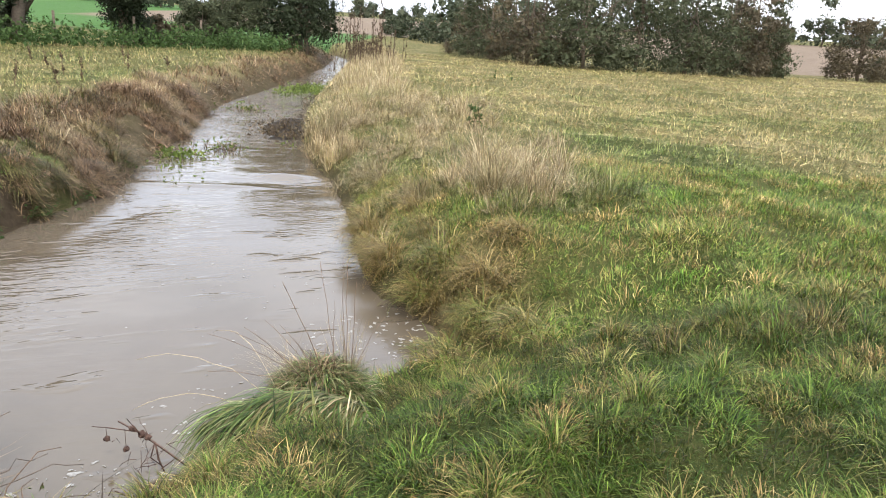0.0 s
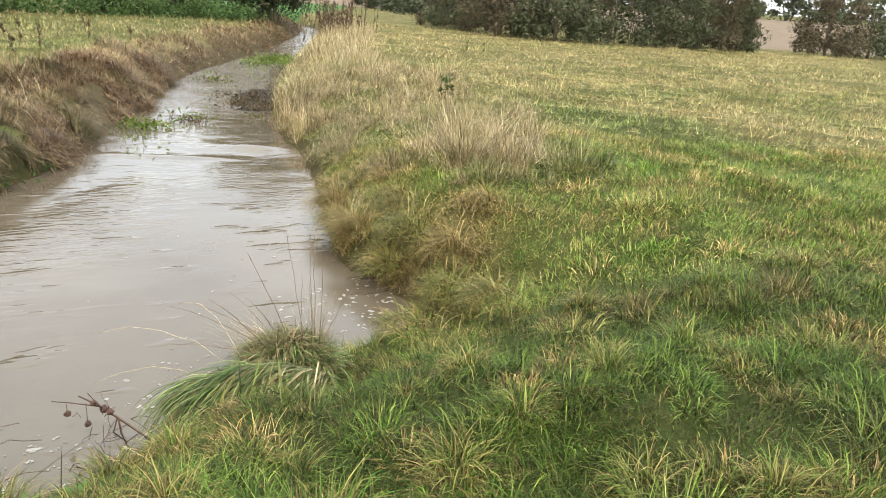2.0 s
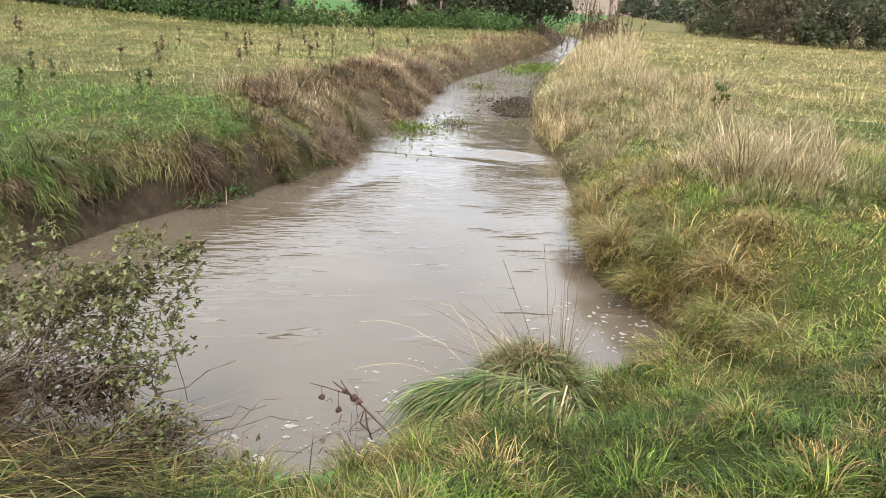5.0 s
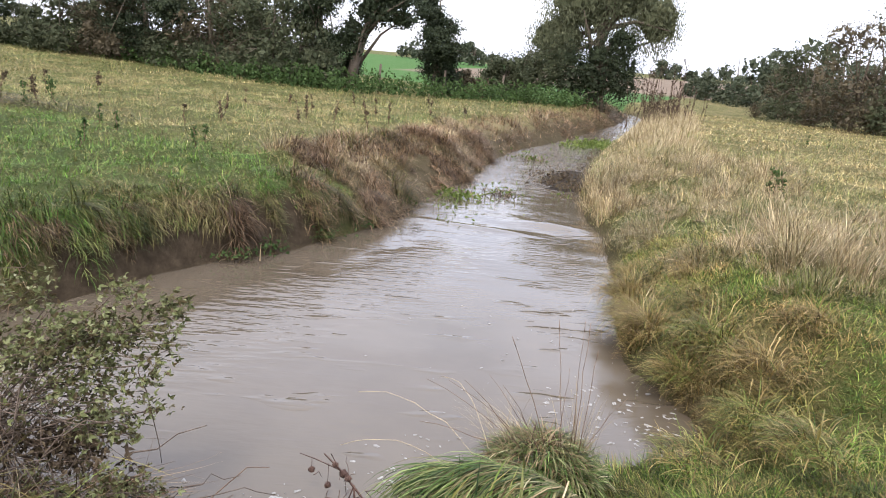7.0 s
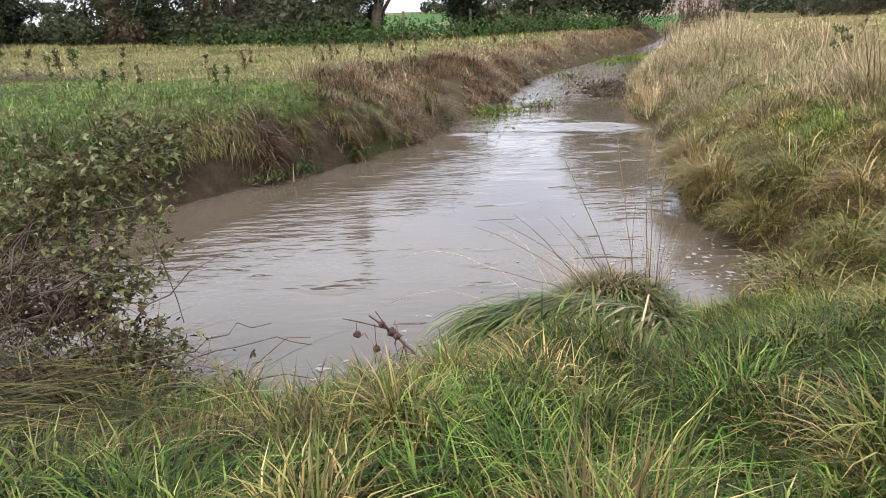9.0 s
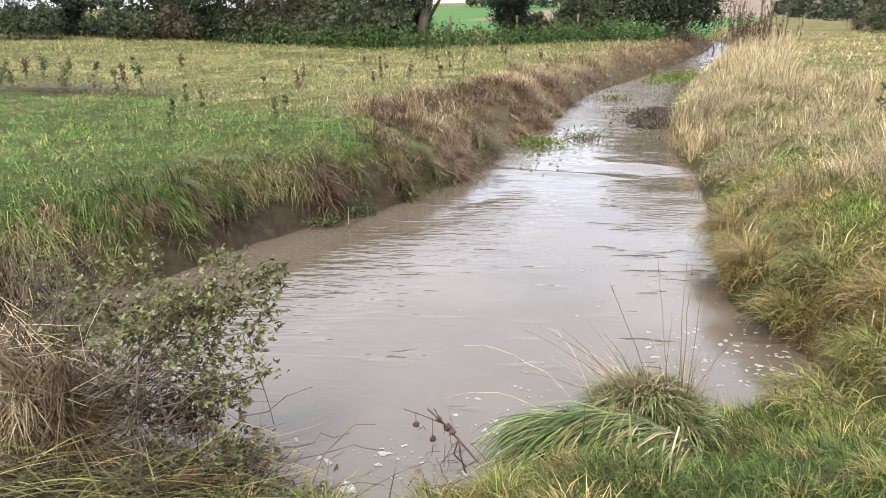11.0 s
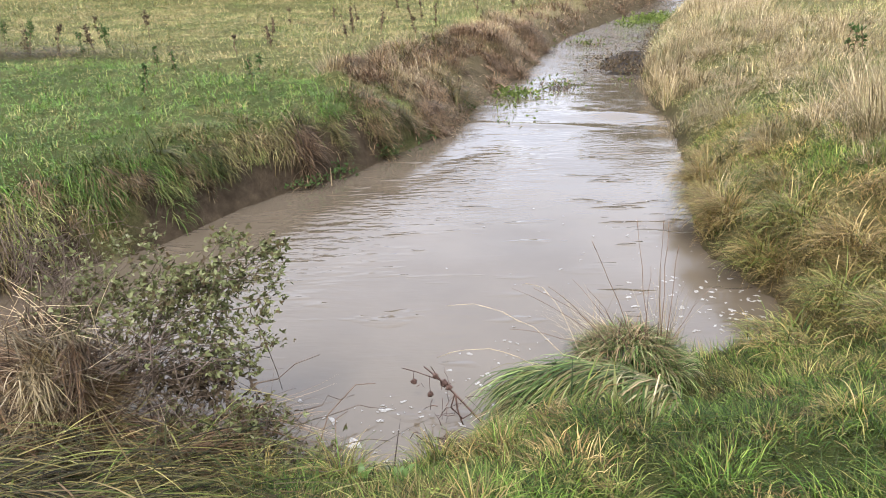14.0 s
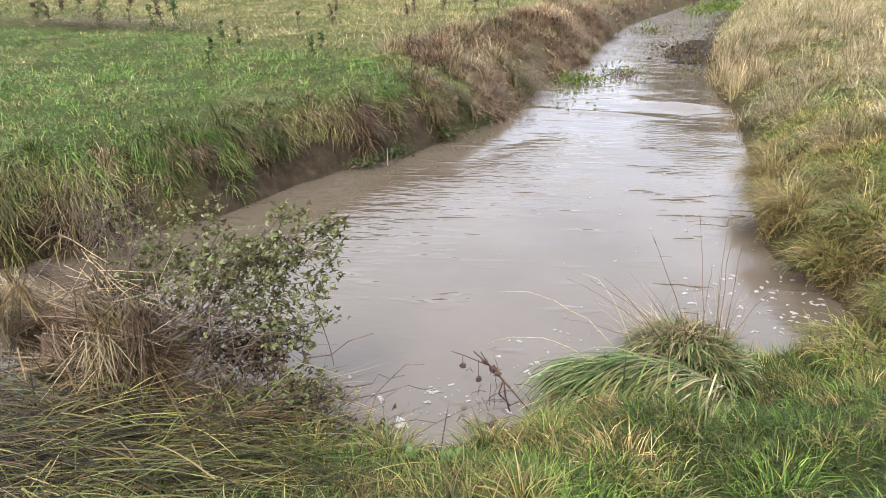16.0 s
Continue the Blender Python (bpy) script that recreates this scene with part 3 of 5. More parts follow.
tree("willow_tree", x, y, [(-1.2, 0, 6.2, 2.6, 2.3, 2.4), (1.5, 0.3, 6.8, 2.3, 2.2, 2.4), (0.2, 0, 8.0, 2.0, 2.0, 1.6), (3.3, 0.2, 5.2, 1.5, 1.6, 1.8), (-2.4, 0, 3.8, 2.0, 2.0, 2.0)], WILLOW, 30000, 0.17,
     "grey-green willow with drooping twigs beside the stream", "tree", "", 0.4, 0.45, 0.9, 71)
x, y = aim(-0.71, 1.26, 9.6, 42.5)
tree("hedge_bush", x, y, [(-2.0, 0, 2.0, 1.7, 1.6, 2.0), (-0.4, 0, 2.3, 1.6, 1.5, 2.3), (0.9, 0, 2.1, 1.3, 1.2, 2.0), (0.6, 0, 3.9, 1.2, 1.2, 1.2)], IVY, 12000, 0.1, "dark ivy-grown bush under the willow", "bush", "", 0.12, 0.3, 0, 72)
tree("hedge_bush", x - 5.2, y - 0.6, [(-1.6, 0, 0.9, 1.3, 1.2, 1.0), (0.2, 0, 1.5, 1.6, 1.4, 1.5), (1.8, 0, 2.0, 1.5, 1.4, 1.8)], HEDGE, 8000, 0.1, "olive hedgerow bush beside the willow", "bush", "", 0.1, 0.35, 0, 73)

# right hedge
HEDGE_RIGHT = [(2.6, 55.5, 4.6, 3.8), (3.4, 49.5, 5.0, 5.2), (5.2, 43.5, 5.2, 6.2), (8.2, 41.6, 5.4, 6.8), (11.4, 42.2, 5.5, 7.2), (14.6, 43.0, 5.5, 7.4), (17.6, 44.2, 5.0, 7.0), (20.0, 46.0, 4.4, 6.0),
               (6.5, 47.5, 5.5, 6.6), (10.5, 47, 6, 7.6), (15.5, 48, 6, 7.6)]
for k, (x, y, w, h) in enumerate(HEDGE_RIGHT):
    tree("hedge_tree", x, y, bush_lobes(rng, w, w * 0.8, h, 8), (RUSTY if k in (0, 2, 6) else HEDGE), 9000 if k < 8 else 2500, 0.09, "tall dense hedgerow tree, olive and brown leaves", "tree", "meadow hedge", 0.1, 0.15, 0, 120 + k)
for k, (x, y, w, h) in enumerate([(21.8, 47.5, 2.2, 4.0), (28.5, 48.5, 5.0, 4.2), (32.5, 50, 6, 5.2), (38, 52, 7, 6)]):
    tree("hedge_bush", x, y, bush_lobes(rng, w, w * 0.8, h, 6), (RUSTY if k < 2 else HEDGE), 8000, 0.09, "rounded hedgerow bush turning russet", "bush", "meadow hedge", 0.1, 0.45, 0, 140 + k)

# distant trees
FAR_TREES = [(-6.8, 127, 5, 5), (-3.8, 118, 6, 5.5), (-1, 108, 6, 6), (1.5, 98, 7, 7), (3.6, 90, 6, 7), (5.5, 82, 7, 8), (8, 74, 7, 8), (-24, 252, 10, 7), (-16, 256, 5, 3), (-70, 190, 14, 6), (-95, 210, 16, 6), (-50, 180, 9, 6)]
FAR_TREES += [(30 + 9 * k, 222 - 2 * k + 4 * math.sin(k), 12, 11 + 3 * math.sin(2.3 * k)) for k in range(13)]
for k, (x, y, w, h) in enumerate(FAR_TREES):
    tree("far_tree", x, y, bush_lobes(rng, w, w * 0.8, h, 5), FAR, 1500 if y < 140 else 900, 0.3 if y < 140 else 0.7, "distant rounded field tree, hazy green", "tree", "distant trees", 0.2, 0.3, 0, 180 + k)

# nettles along the foot of the left hedge
def nettle_strip(rng, line, count, depth):
    seg = rng.integers(0, len(line) - 1, count)
    t = rng.random(count)
    L = np.array(line)
    c = L[seg] * (1 - t)[:, None] + L[seg + 1] * t[:, None] + rng.normal(size=(count, 2)) * depth
    z = land(c[:, 0], c[:, 1])[0]
    out = []
    for k in range(count):
        h = 0.5 + 0.7 * rng.random()
        out.append(leaf_cloud(rng, [(c[k, 0], c[k, 1], z[k] + h * 0.5, 0.4, 0.4, h * 0.55)], 30, 0.13, 0.1))
    co = np.concatenate(out)
    loops, starts = even_faces(len(co), 4, [(0, 1, 2, 3)])
    return tagged(link_mesh("nettle_bed", co, loops, starts, NETTLE), "rank green nettles along the hedge foot", "nettles", kind="stuff")


nettle_strip(rng, [(-47, 30), (-38, 30), (-30.5, 30.5), (-21.5, 29), (-17, 31.5), (-12.5, 36.5), (-9, 40.5)], 900, 0.9)

# ---- grasses ----
def scatter(rng, x0, x1, y0, y1, per_m2, test):
    n = int((x1 - x0) * (y1 - y0) * per_m2)
    x, y = x0 + (x1 - x0) * rng.random(n), y0 + (y1 - y0) * rng.random(n)
    z, dn, df, wet = land(x, y)
    k = test(x, y, dn, df, wet)
    return x[k], y[k], z[k], dn[k], df[k]


def clumped(rng, x, y, scale, seed):
    """Keeps more blades where the turf is tufted."""
    t = fbm(x * scale, y * scale, seed)
    return rng.random(len(x)) < 0.7 + 0.6 * step(0.3, 0.7, t)


def meadow(name, label, rng, area, per_m2, test, h0, h1, w, segs, mat_, bend=(0.4, 1.9), lean_to=None, dry_shift=0.0, tuft=1.6, tilt_max=0.5, gain=1.0):
    x, y, z, dn, df = scatter(rng, *area, per_m2, test)
    k = clumped(rng, x, y, tuft, 51)
    x, y, z, dn, df = x[k], y[k], z[k], dn[k], df[k]
    n = len(x)
    tall = fbm(x * tuft, y * tuft, 51)
    h = (h0 + (h1 - h0) * rng.random(n)) * (0.6 + 0.9 * tall)
    az = 2 * math.pi * rng.random(n)
    sway = 2 * math.pi * fbm(x * 0.7, y * 0.7, 61) * 2
    az = np.where(rng.random(n) < 0.45, sway + rng.normal(size=n) * 0.5, az)
    if lean_to is not None:
        to, share = lean_to(x, y, dn, df)
        az = np.where(rng.random(n) < share, to + rng.normal(size=n) * 0.45, az)
    tilt = tilt_max * rng.random(n)
    b = bend[0] + (bend[1] - bend[0]) * rng.random(n)
    dry = np.clip(dryness(x, y, dn, df) + dry_shift + 0.35 * rng.normal(size=n) + 0.25 * (fbm(x * 3.1, y * 3.1, 71) - 0.5), 0, 1)
    ob = blades(name, np.stack([x, y, z - 0.01], 1), az, tilt, b, h, w * (0.6 + 0.8 * rng.random(n)), dry, mat_, segs, tone=(0.3 + 0.8 * fbm(x * 2.3, y * 2.3, 93)) * (0.35 + 1.1 * rng.random(n) ** 1.3) * gain)
    return tagged(ob, label, "grass", kind="stuff")


def to_stream_right(x, y, dn, df):
    """Blades on the near bank hang towards the water."""
    e = 0.05
    gx_, gy_ = to_line(x + e, y, NEAR_BANK) - dn, to_line(x, y + e, NEAR_BANK) - dn
    return np.arctan2(-gy_, -gx_), 0.75 * step(1.2, 0.5, dn)


def to_stream_left(x, y, dn, df):
    e = 0.05
    gx_, gy_ = to_line(x + e, y, FAR_BANK) - df, to_line(x, y + e, FAR_BANK) - df
    return np.arctan2(-gy_, -gx_), 0.9 * step(1.0, 0.45, df)


def tufts(name, label, rng, area, per_m2, each, test, h0, h1, w, segs, mat_, radius=0.07, lean_to=None, dry_shift=0.0, bend=(0.3, 2.0), dead=0.08, flat=0.75, big=0.0, droop=0.0, low=None, comb=0.0, combed=None, even=0.0, lift=-0.01, lay=0.75, gain=1.0, vary=0.22, punch=1.0):
    """Grass that grows in tufts: blades fan out from each crown and arch over."""
    x, y, z, dn, df = scatter(rng, *area, per_m2, test)
    n = len(x)
    size = 0.55 + 0.75 * rng.random(n) ** 1.5 + big * (rng.random(n) < 0.12)
    dry_t = dryness(x, y, dn, df) + dry_shift + vary * rng.normal(size=n)
    dry_t = np.where(rng.random(n) < dead, 0.95, dry_t)
    hh = (h0 + (h1 - h0) * rng.random(n)) * size * (0.55 + 0.9 * fbm(x * 1.3, y * 1.3, 99))
    if low is not None:
        hh = hh * (0.35 + 0.65 * step(0.1, low, np.minimum(dn, df)))
    if lean_to is not None:
        to, share = lean_to(x, y, dn, df)
    else:
        to, share = np.zeros(n), np.zeros(n)
    count = np.maximum(5, (each * size * (0.7 + 0.6 * rng.random(n))).astype(int))
    k = np.repeat(np.arange(n), count)
    m = len(k)
    a, r = 2 * math.pi * rng.random(m), np.sqrt(rng.random(m))
    px, py = x[k] + radius * size[k] * r * np.cos(a), y[k] + radius * size[k] * r * np.sin(a)
    sway = 4 * math.pi * fbm(x * 0.8, y * 0.8, 61)
    az = a + 0.6 * rng.normal(size=m)
    az = np.where(rng.random(m) < 0.2, sway[k] + 0.4 * rng.normal(size=m), az)
    sweep = sway if combed is None else combed + 2.2 * (fbm(x * 0.6, y * 0.6, 63) - 0.5)
    laid = rng.random(m) < comb
    az = np.where(laid, sweep[k] + 0.6 * rng.normal(size=m), az)
    over = rng.random(m) < share[k] * (1 - comb)
    az = np.where(over, to[k] + 0.6 * rng.normal(size=m), az)
    tilt = 0.08 + flat * r * rng.random(m) + np.where(over, droop, 0) + np.where(laid, lay + 0.5 * rng.random(m), 0)
    b = bend[0] + (bend[1] - bend[0]) * rng.random(m)
    dry = np.clip(dry_t[k] + 0.17 * rng.normal(size=m), 0, 1)
    h = hh[k] * (0.55 + 0.55 * rng.random(m))
    tone = (0.3 + 0.5 * rng.random(n) + 0.5 * fbm(x * 0.9, y * 0.9, 95))[k] * (0.7 - 0.3 * punch + (0.6 + 0.6 * punch) * rng.random(m) ** 1.3)
    tone = tone * (1 - even) + 1.0 * even
    tone = tone * gain
    z2 = land(px, py)[0]
    ob = blades(name, np.stack([px, py, z2 + lift], 1), az, tilt, b, h, w * (0.6 + 0.8 * rng.random(m)), dry, mat_, segs, tone=tone)
    return tagged(ob, label, "grass", kind="stuff")


g = np.random.default_rng(11)
no_sedge = lambda x, y: (((x + 1.45) / 0.38) ** 2 + ((y - 3.76) / 0.32) ** 2 > 1) & (((x + 1.27) / 0.46) ** 2 + ((y - 4.48) / 0.36) ** 2 > 1)
near = lambda x, y, dn, df, wet: no_sedge(x, y) & ~wet & (dn > 0.03) & (dn < df) & (x < 1.0 + 0.55 * y) & (x > -1.7 - 1.1 * y)
right = lambda x, y, dn, df, wet: no_sedge(x, y) & ~wet & (dn > 0.03) & (dn < df) & (x < 1.5 + 0.62 * y)
upright = lambda x, y, dn, df, wet: near(x, y, dn, df, wet) & ((x > -2.2) | (y > 2.75))  # further along the bank the grass lies flat
LUSH = "lush wet tufted meadow grass, green with straw-coloured blades"
TURF = "short matted turf between the grass tufts"
tufts("near_grass", LUSH, g, (-4.2, 3.4, 0.9, 4.7), 34, 185, upright, 0.09, 0.21, 0.0041, 2, GRASS, 0.11, to_stream_right, 0.05, (0.7, 2.5), 0.12, 1.0, 0.35, 0.3, 0.3, 0.12, gain=1.0, vary=0.36, punch=1.3)
meadow("turf", TURF, g, (-4.2, 3.4, 0.9, 4.7), 4200, near, 0.06, 0.11, 0.0042, 2, GRASS, (0.6, 1.9), to_stream_right, 0.04, 1.6, 1.2, 0.82)
tufts("near_grass", LUSH, g, (-1.8, 6.6, 4.7, 9.4), 30, 112, right, 0.08, 0.17, 0.0048, 2, GRASS, 0.13, to_stream_right, 0.0, (0.8, 2.4), 0.1, 1.2, 0.4, 0.3, None, 0.3, 2.6, gain=1.6, vary=0.38, punch=1.0)
meadow("turf", TURF, g, (-1.8, 6.6, 4.7, 9.4), 3000, right, 0.06, 0.12, 0.0058, 1, GRASS, (0.4, 1.6), to_stream_right, 0.04, 1.6, 1.2, 1.75)
YELLOWING = "yellowing tufted meadow grass"
tufts("meadow_grass", YELLOWING, g, (-4.5, 14, 9.4, 20), 27, 34, right, 0.08, 0.17, 0.009, 1, MATTED, 0.17, to_stream_right, 0.0, (0.3, 1.2), 0.05, 1.3, 0.5, 0, None, 0.6, 2.6, 0.0, 0.01, 0.8, 1.65, 0.22, 0.55)
tufts("meadow_grass", YELLOWING, g, (-7, 30, 20, 48), 9, 20, right, 0.1, 0.2, 0.018, 1, MATTED, 0.35, None, 0.0, (0.3, 1.0), 0.05, 1.35, 0.5, 0, None, 0.65, 2.6, 0.0, 0.02, 0.8, 1.65, 0.2, 0.45)
# bleached long grass on the right bank's crest, laid over by the wind
STRAWY = "long bleached straw-coloured bank grass"
crest = lambda x, y, dn, df, wet: ~wet & (dn < df) & (dn > 0.2) & (dn < np.minimum(3.9, 1.4 + 0.17 * y)) & (fbm(x * 0.8, y * 0.8, 81) + 0.14 * step(0.5, 0.9, dn) * step(3.6, 2.2, dn) + 0.17 * step(8.6, 11.0, y) > 0.64)
tufts("long_dry_grass", STRAWY, g, (-6.5, 1.8, 6.9, 17), 9, 150, crest, 0.22, 0.46, 0.0046, 2, BLEACHED, 0.15, to_stream_right, 0.05, (0.3, 1.9), 0.3, 1.15, 0.5, 0.3, None, 0.45, 2.7, 0.0, 0.01, 0.75, 1.02, 0.34, 0.9)
tufts("long_dry_grass", STRAWY, g, (-8.5, 0, 17, 60), 5, 60, lambda x, y, dn, df, wet: ~wet & (dn < df) & (dn > 0.2) & (dn < 2.9), 0.28, 0.62, 0.013, 1, BLEACHED, 0.28, None, 0.1, (0.2, 1.0), 0.4, 0.8, 0.4, 0, 1.0, 0.6, 2.7, 0.3)
tufts("standing_dry_grass", "standing pale clump of tall dead grass", g, (-0.4, 1.35, 7.3, 9.8), 16, 80, lambda x, y, dn, df, wet: ((x - 0.45) / 0.75) ** 2 + ((y - 8.4) / 1.0) ** 2 < 1, 0.36, 0.7, 0.0042, 3, BLEACHED, 0.12, None, 0.55, (0.1, 1.6), 0.6, 0.9, gain=0.92, vary=0.3)
tufts("waterside_dry_grass", "pale dry grass standing at the water's edge", g, (-3.4, -1.6, 10.2, 15.5), 24, 60, lambda x, y, dn, df, wet: ~wet & (dn < 0.6) & (fbm(x, y * 0.9, 83) > 0.46), 0.25, 0.5, 0.006, 2, BLEACHED, 0.1, None, 0.7, (0.05, 1.1), 0.7, 0.6)
tufts("bank_tussock_grass", "thick tussocks drooping over the near bank's edge", g, (-1.6, 0.4, 5.4, 9.0), 14, 110, lambda x, y, dn, df, wet: ~wet & (dn < 0.75) & (dn > 0.08), 0.24, 0.4, 0.0048, 3, GRASS, 0.12, to_stream_right, 0.12, (1.4, 2.8), 0.2, 0.6, vary=0.3)
# left bank
strip_edge = lambda x, y: y + 0.12 * (x + 6) + 1.6 * (fbm(x * 0.6, y * 0.6, 25) - 0.5) < 9.7
left = lambda x, y, dn, df, wet: ~wet & (df < dn) & (df > 0.22) & (df < 9) & strip_edge(x, y) & (y > 0.3 * (-x) - 1.2)
FAR_LUSH = "short lush green grass on the far bank"
tufts("bank_grass", FAR_LUSH, g, (-11, -4.9, 2.4, 10.8), 56, 40, lambda x, y, dn, df, wet: left(x, y, dn, df, wet) & (df < 4), 0.08, 0.17, 0.006, 2, VERDANT, 0.14, to_stream_left, -0.02, (0.6, 1.9), 0.05, 1.25, 0.3, 0, None, 0.75, 0.5, 0.0, 0.0, 0.7, 1.28, 0.38, 0.9)
tufts("bank_grass", FAR_LUSH, g, (-17, -8, 2.4, 10.8), 26, 34, lambda x, y, dn, df, wet: left(x, y, dn, df, wet) & (df >= 4), 0.06, 0.14, 0.009, 1, VERDANT, 0.2, None, 0.0, (0.4, 1.4), 0.05, 1.25, 0.3, 0, None, 0.75, 0.5, 0.0, 0.01, 0.8, 1.4, 0.34, 0.9)
crown = lambda x, y, dn, df, wet: ~wet & (df < dn) & (df > 0.16) & (df < 0.7) & (y < 9.6)
tufts("overhanging_grass", "green grass drooping over the lip of the undercut bank", g, (-8.2, -4.9, 2.4, 10), 17, 180, crown, 0.2, 0.36, 0.0065, 3, VERDANT, 0.15, to_stream_left, 0.12, (1.3, 2.6), 0.12, 0.8, 0.6, 0.85, vary=0.28)
ragged = lambda x, y: fbm(x * 1.5, y * 1.5, 33)
face = lambda x, y, dn, df, wet: ~wet & (df < dn) & (df > 0.05) & (df < 0.42) & (ragged(x, y) + 0.25 * step(5.6, 4.8, y) + 0.3 * step(0.12, 0.3, df) > 0.56)
tufts("hanging_grass", "dry and green grass hanging down the undercut bank", g, (-8.0, -4.9, 2.4, 10.4), 22, 230, face, 0.24, 0.44, 0.0065, 3, RUSSET, 0.11, to_stream_left, 0.2, (0.5, 1.6), 0.12, 0.6, 0.3, 1.05, gain=0.9, vary=0.3)
cover = lambda x, y, dn, df, wet: ~wet & (df < dn) & (df > 0.03) & (df < 0.4) & ((y < 5.0) | ((y > 7.6) & (ragged(x, y) > 0.42)))
tufts("bank_cover_grass", "ragged yellow-green grass growing down the far bank", g, (-8.0, -4.9, 2.4, 10.4), 46, 50, cover, 0.14, 0.3, 0.0055, 2, RUSSET, 0.1, to_stream_left, 0.0, (0.8, 2.4), 0.2, 0.8, 0.3, 0.7, vary=0.3)
brown = lambda x, y, dn, df, wet: ~wet & (df < dn) & (df > 0.04) & (df < 1.75 + 1.1 * (fbm(x, y, 87) - 0.5)) & ~(strip_edge(x, y) & (df > 0.7))
RUSTED = "tangled russet-brown grass matted on the far bank"
tufts("russet_bank_grass", RUSTED, g, (-9.5, -4.9, 8.2, 20), 11, 220, brown, 0.22, 0.46, 0.007, 2, RUSSET, 0.19, to_stream_left, 0.08, (0.8, 2.4), 0.2, 1.0, 0.5, 0.6, None, 0.2, -0.35, 0.0, 0.01, 0.5, 1.05, 0.34)
tufts("russet_bank_grass", "pale dead grass clumps along the far bank's lip", g, (-9.5, -4.9, 8.8, 20), 3.2, 90, lambda x, y, dn, df, wet: brown(x, y, dn, df, wet) & (df > 0.7), 0.3, 0.55, 0.005, 2, BLEACHED, 0.12, to_stream_left, 0.4, (0.5, 2.0), 0.6, 1.0, 0.4, 0.4, None, 0.4, -0.3)
tufts("russet_bank_grass", RUSTED, g, (-11.5, -6.2, 20, 58), 8, 52, brown, 0.25, 0.5, 0.017, 1, RUSSET, 0.28, to_stream_left, 0.12, (0.5, 1.4), 0.3, 1.2, 0.4, 0.6, None, 0.6, -0.35, 0.2)
field = lambda x, y, dn, df, wet: ~wet & (df < dn) & (df > 1.4) & ~strip_edge(x, y)
OLIVE = "matted olive and straw meadow grass beyond the stream"
tufts("meadow_grass", OLIVE, g, (-26, -6, 3, 22), 22, 32, field, 0.08, 0.18, 0.0095, 1, MATTED, 0.18, None, 0.0, (0.3, 1.2), 0.04, 1.35, 0.4, 0, None, 0.65, 0.4, 0.0, 0.01, 0.8, 1.5, 0.22, 0.55)
tufts("meadow_grass", OLIVE, g, (-46, -7, 14, 46), 6, 20, lambda x, y, dn, df, wet: field(x, y, dn, df, wet) & ((y > 22) | (x < -26)) & (-x < 16 + y), 0.12, 0.25, 0.021, 1, MATTED, 0.4, None, 0.0, (0.3, 1.0), 0.04, 1.35, 0.4, 0, None, 0.65, 0.4, 0.0, 0.02, 0.8, 1.5, 0.2, 0.45)
# the meadow round and behind the path
around = lambda x, y, dn, df, wet: ~wet & (dn > 0.05) & (dn < df) & ~(near(x, y, dn, df, wet) & (y > 0.9))
meadow("turf", "rough green meadow turf beside the stream", g, (-6, 8, -7, 4.6), 230, around, 0.1, 0.22, 0.013, 2, GRASS, (0.4, 1.6), None, -0.05, 1.6, 1.0, 0.85)

# ---- waterside plants and clutter ----
def leaf_shapes(p, u, n, length, width, fold=0.25):
    """Pointed leaves folded along the midrib: p foot, u direction, n upper side."""
    side = np.cross(u, n)
    side /= np.linalg.norm(side, axis=1)[:, None] + 1e-9
    L, W_ = np.asarray(length)[:, None], np.asarray(width)[:, None]
    up = n * W_ * fold
    co = np.stack([p, p + u * L * 0.3 + side * W_ * 0.5 + up, p + u * L * 0.65 + side * W_ * 0.4 + up * 0.7, p + u * L - n * L * 0.1,
                   p + u * L * 0.65 - side * W_ * 0.4 + up * 0.7, p + u * L * 0.3 - side * W_ * 0.5 + up], 1)
    return co, [(0, 1, 2, 3), (0, 3, 4, 5)]


def leaves(name, p, u, n, length, width, mat_, parent=None, label="", fold=0.25):
    co, pattern = leaf_shapes(p, u, n, length, width, fold)
    loops, starts = even_faces(len(p), 6, pattern)
    return link_mesh(name, co, loops, starts, mat_, parent, label, kind="stuff")


def unit(v):
    return v / (np.linalg.norm(v, axis=-1, keepdims=True) + 1e-9)


def arch(a, b, rise, n=7, wob=0.02, rng=None):
    """Points of a stem from a to b that arches by rise."""
    a, b = np.array(a, float), np.array(b, float)
    t = np.linspace(0, 1, n)[:, None]
    q = a * (1 - t) + b * t
    q[:, 2] += rise * 4 * t[:, 0] * (1 - t[:, 0])
    if rng is not None:
        q[1:-1] += rng.normal(size=(n - 2, 3)) * wob
    return q


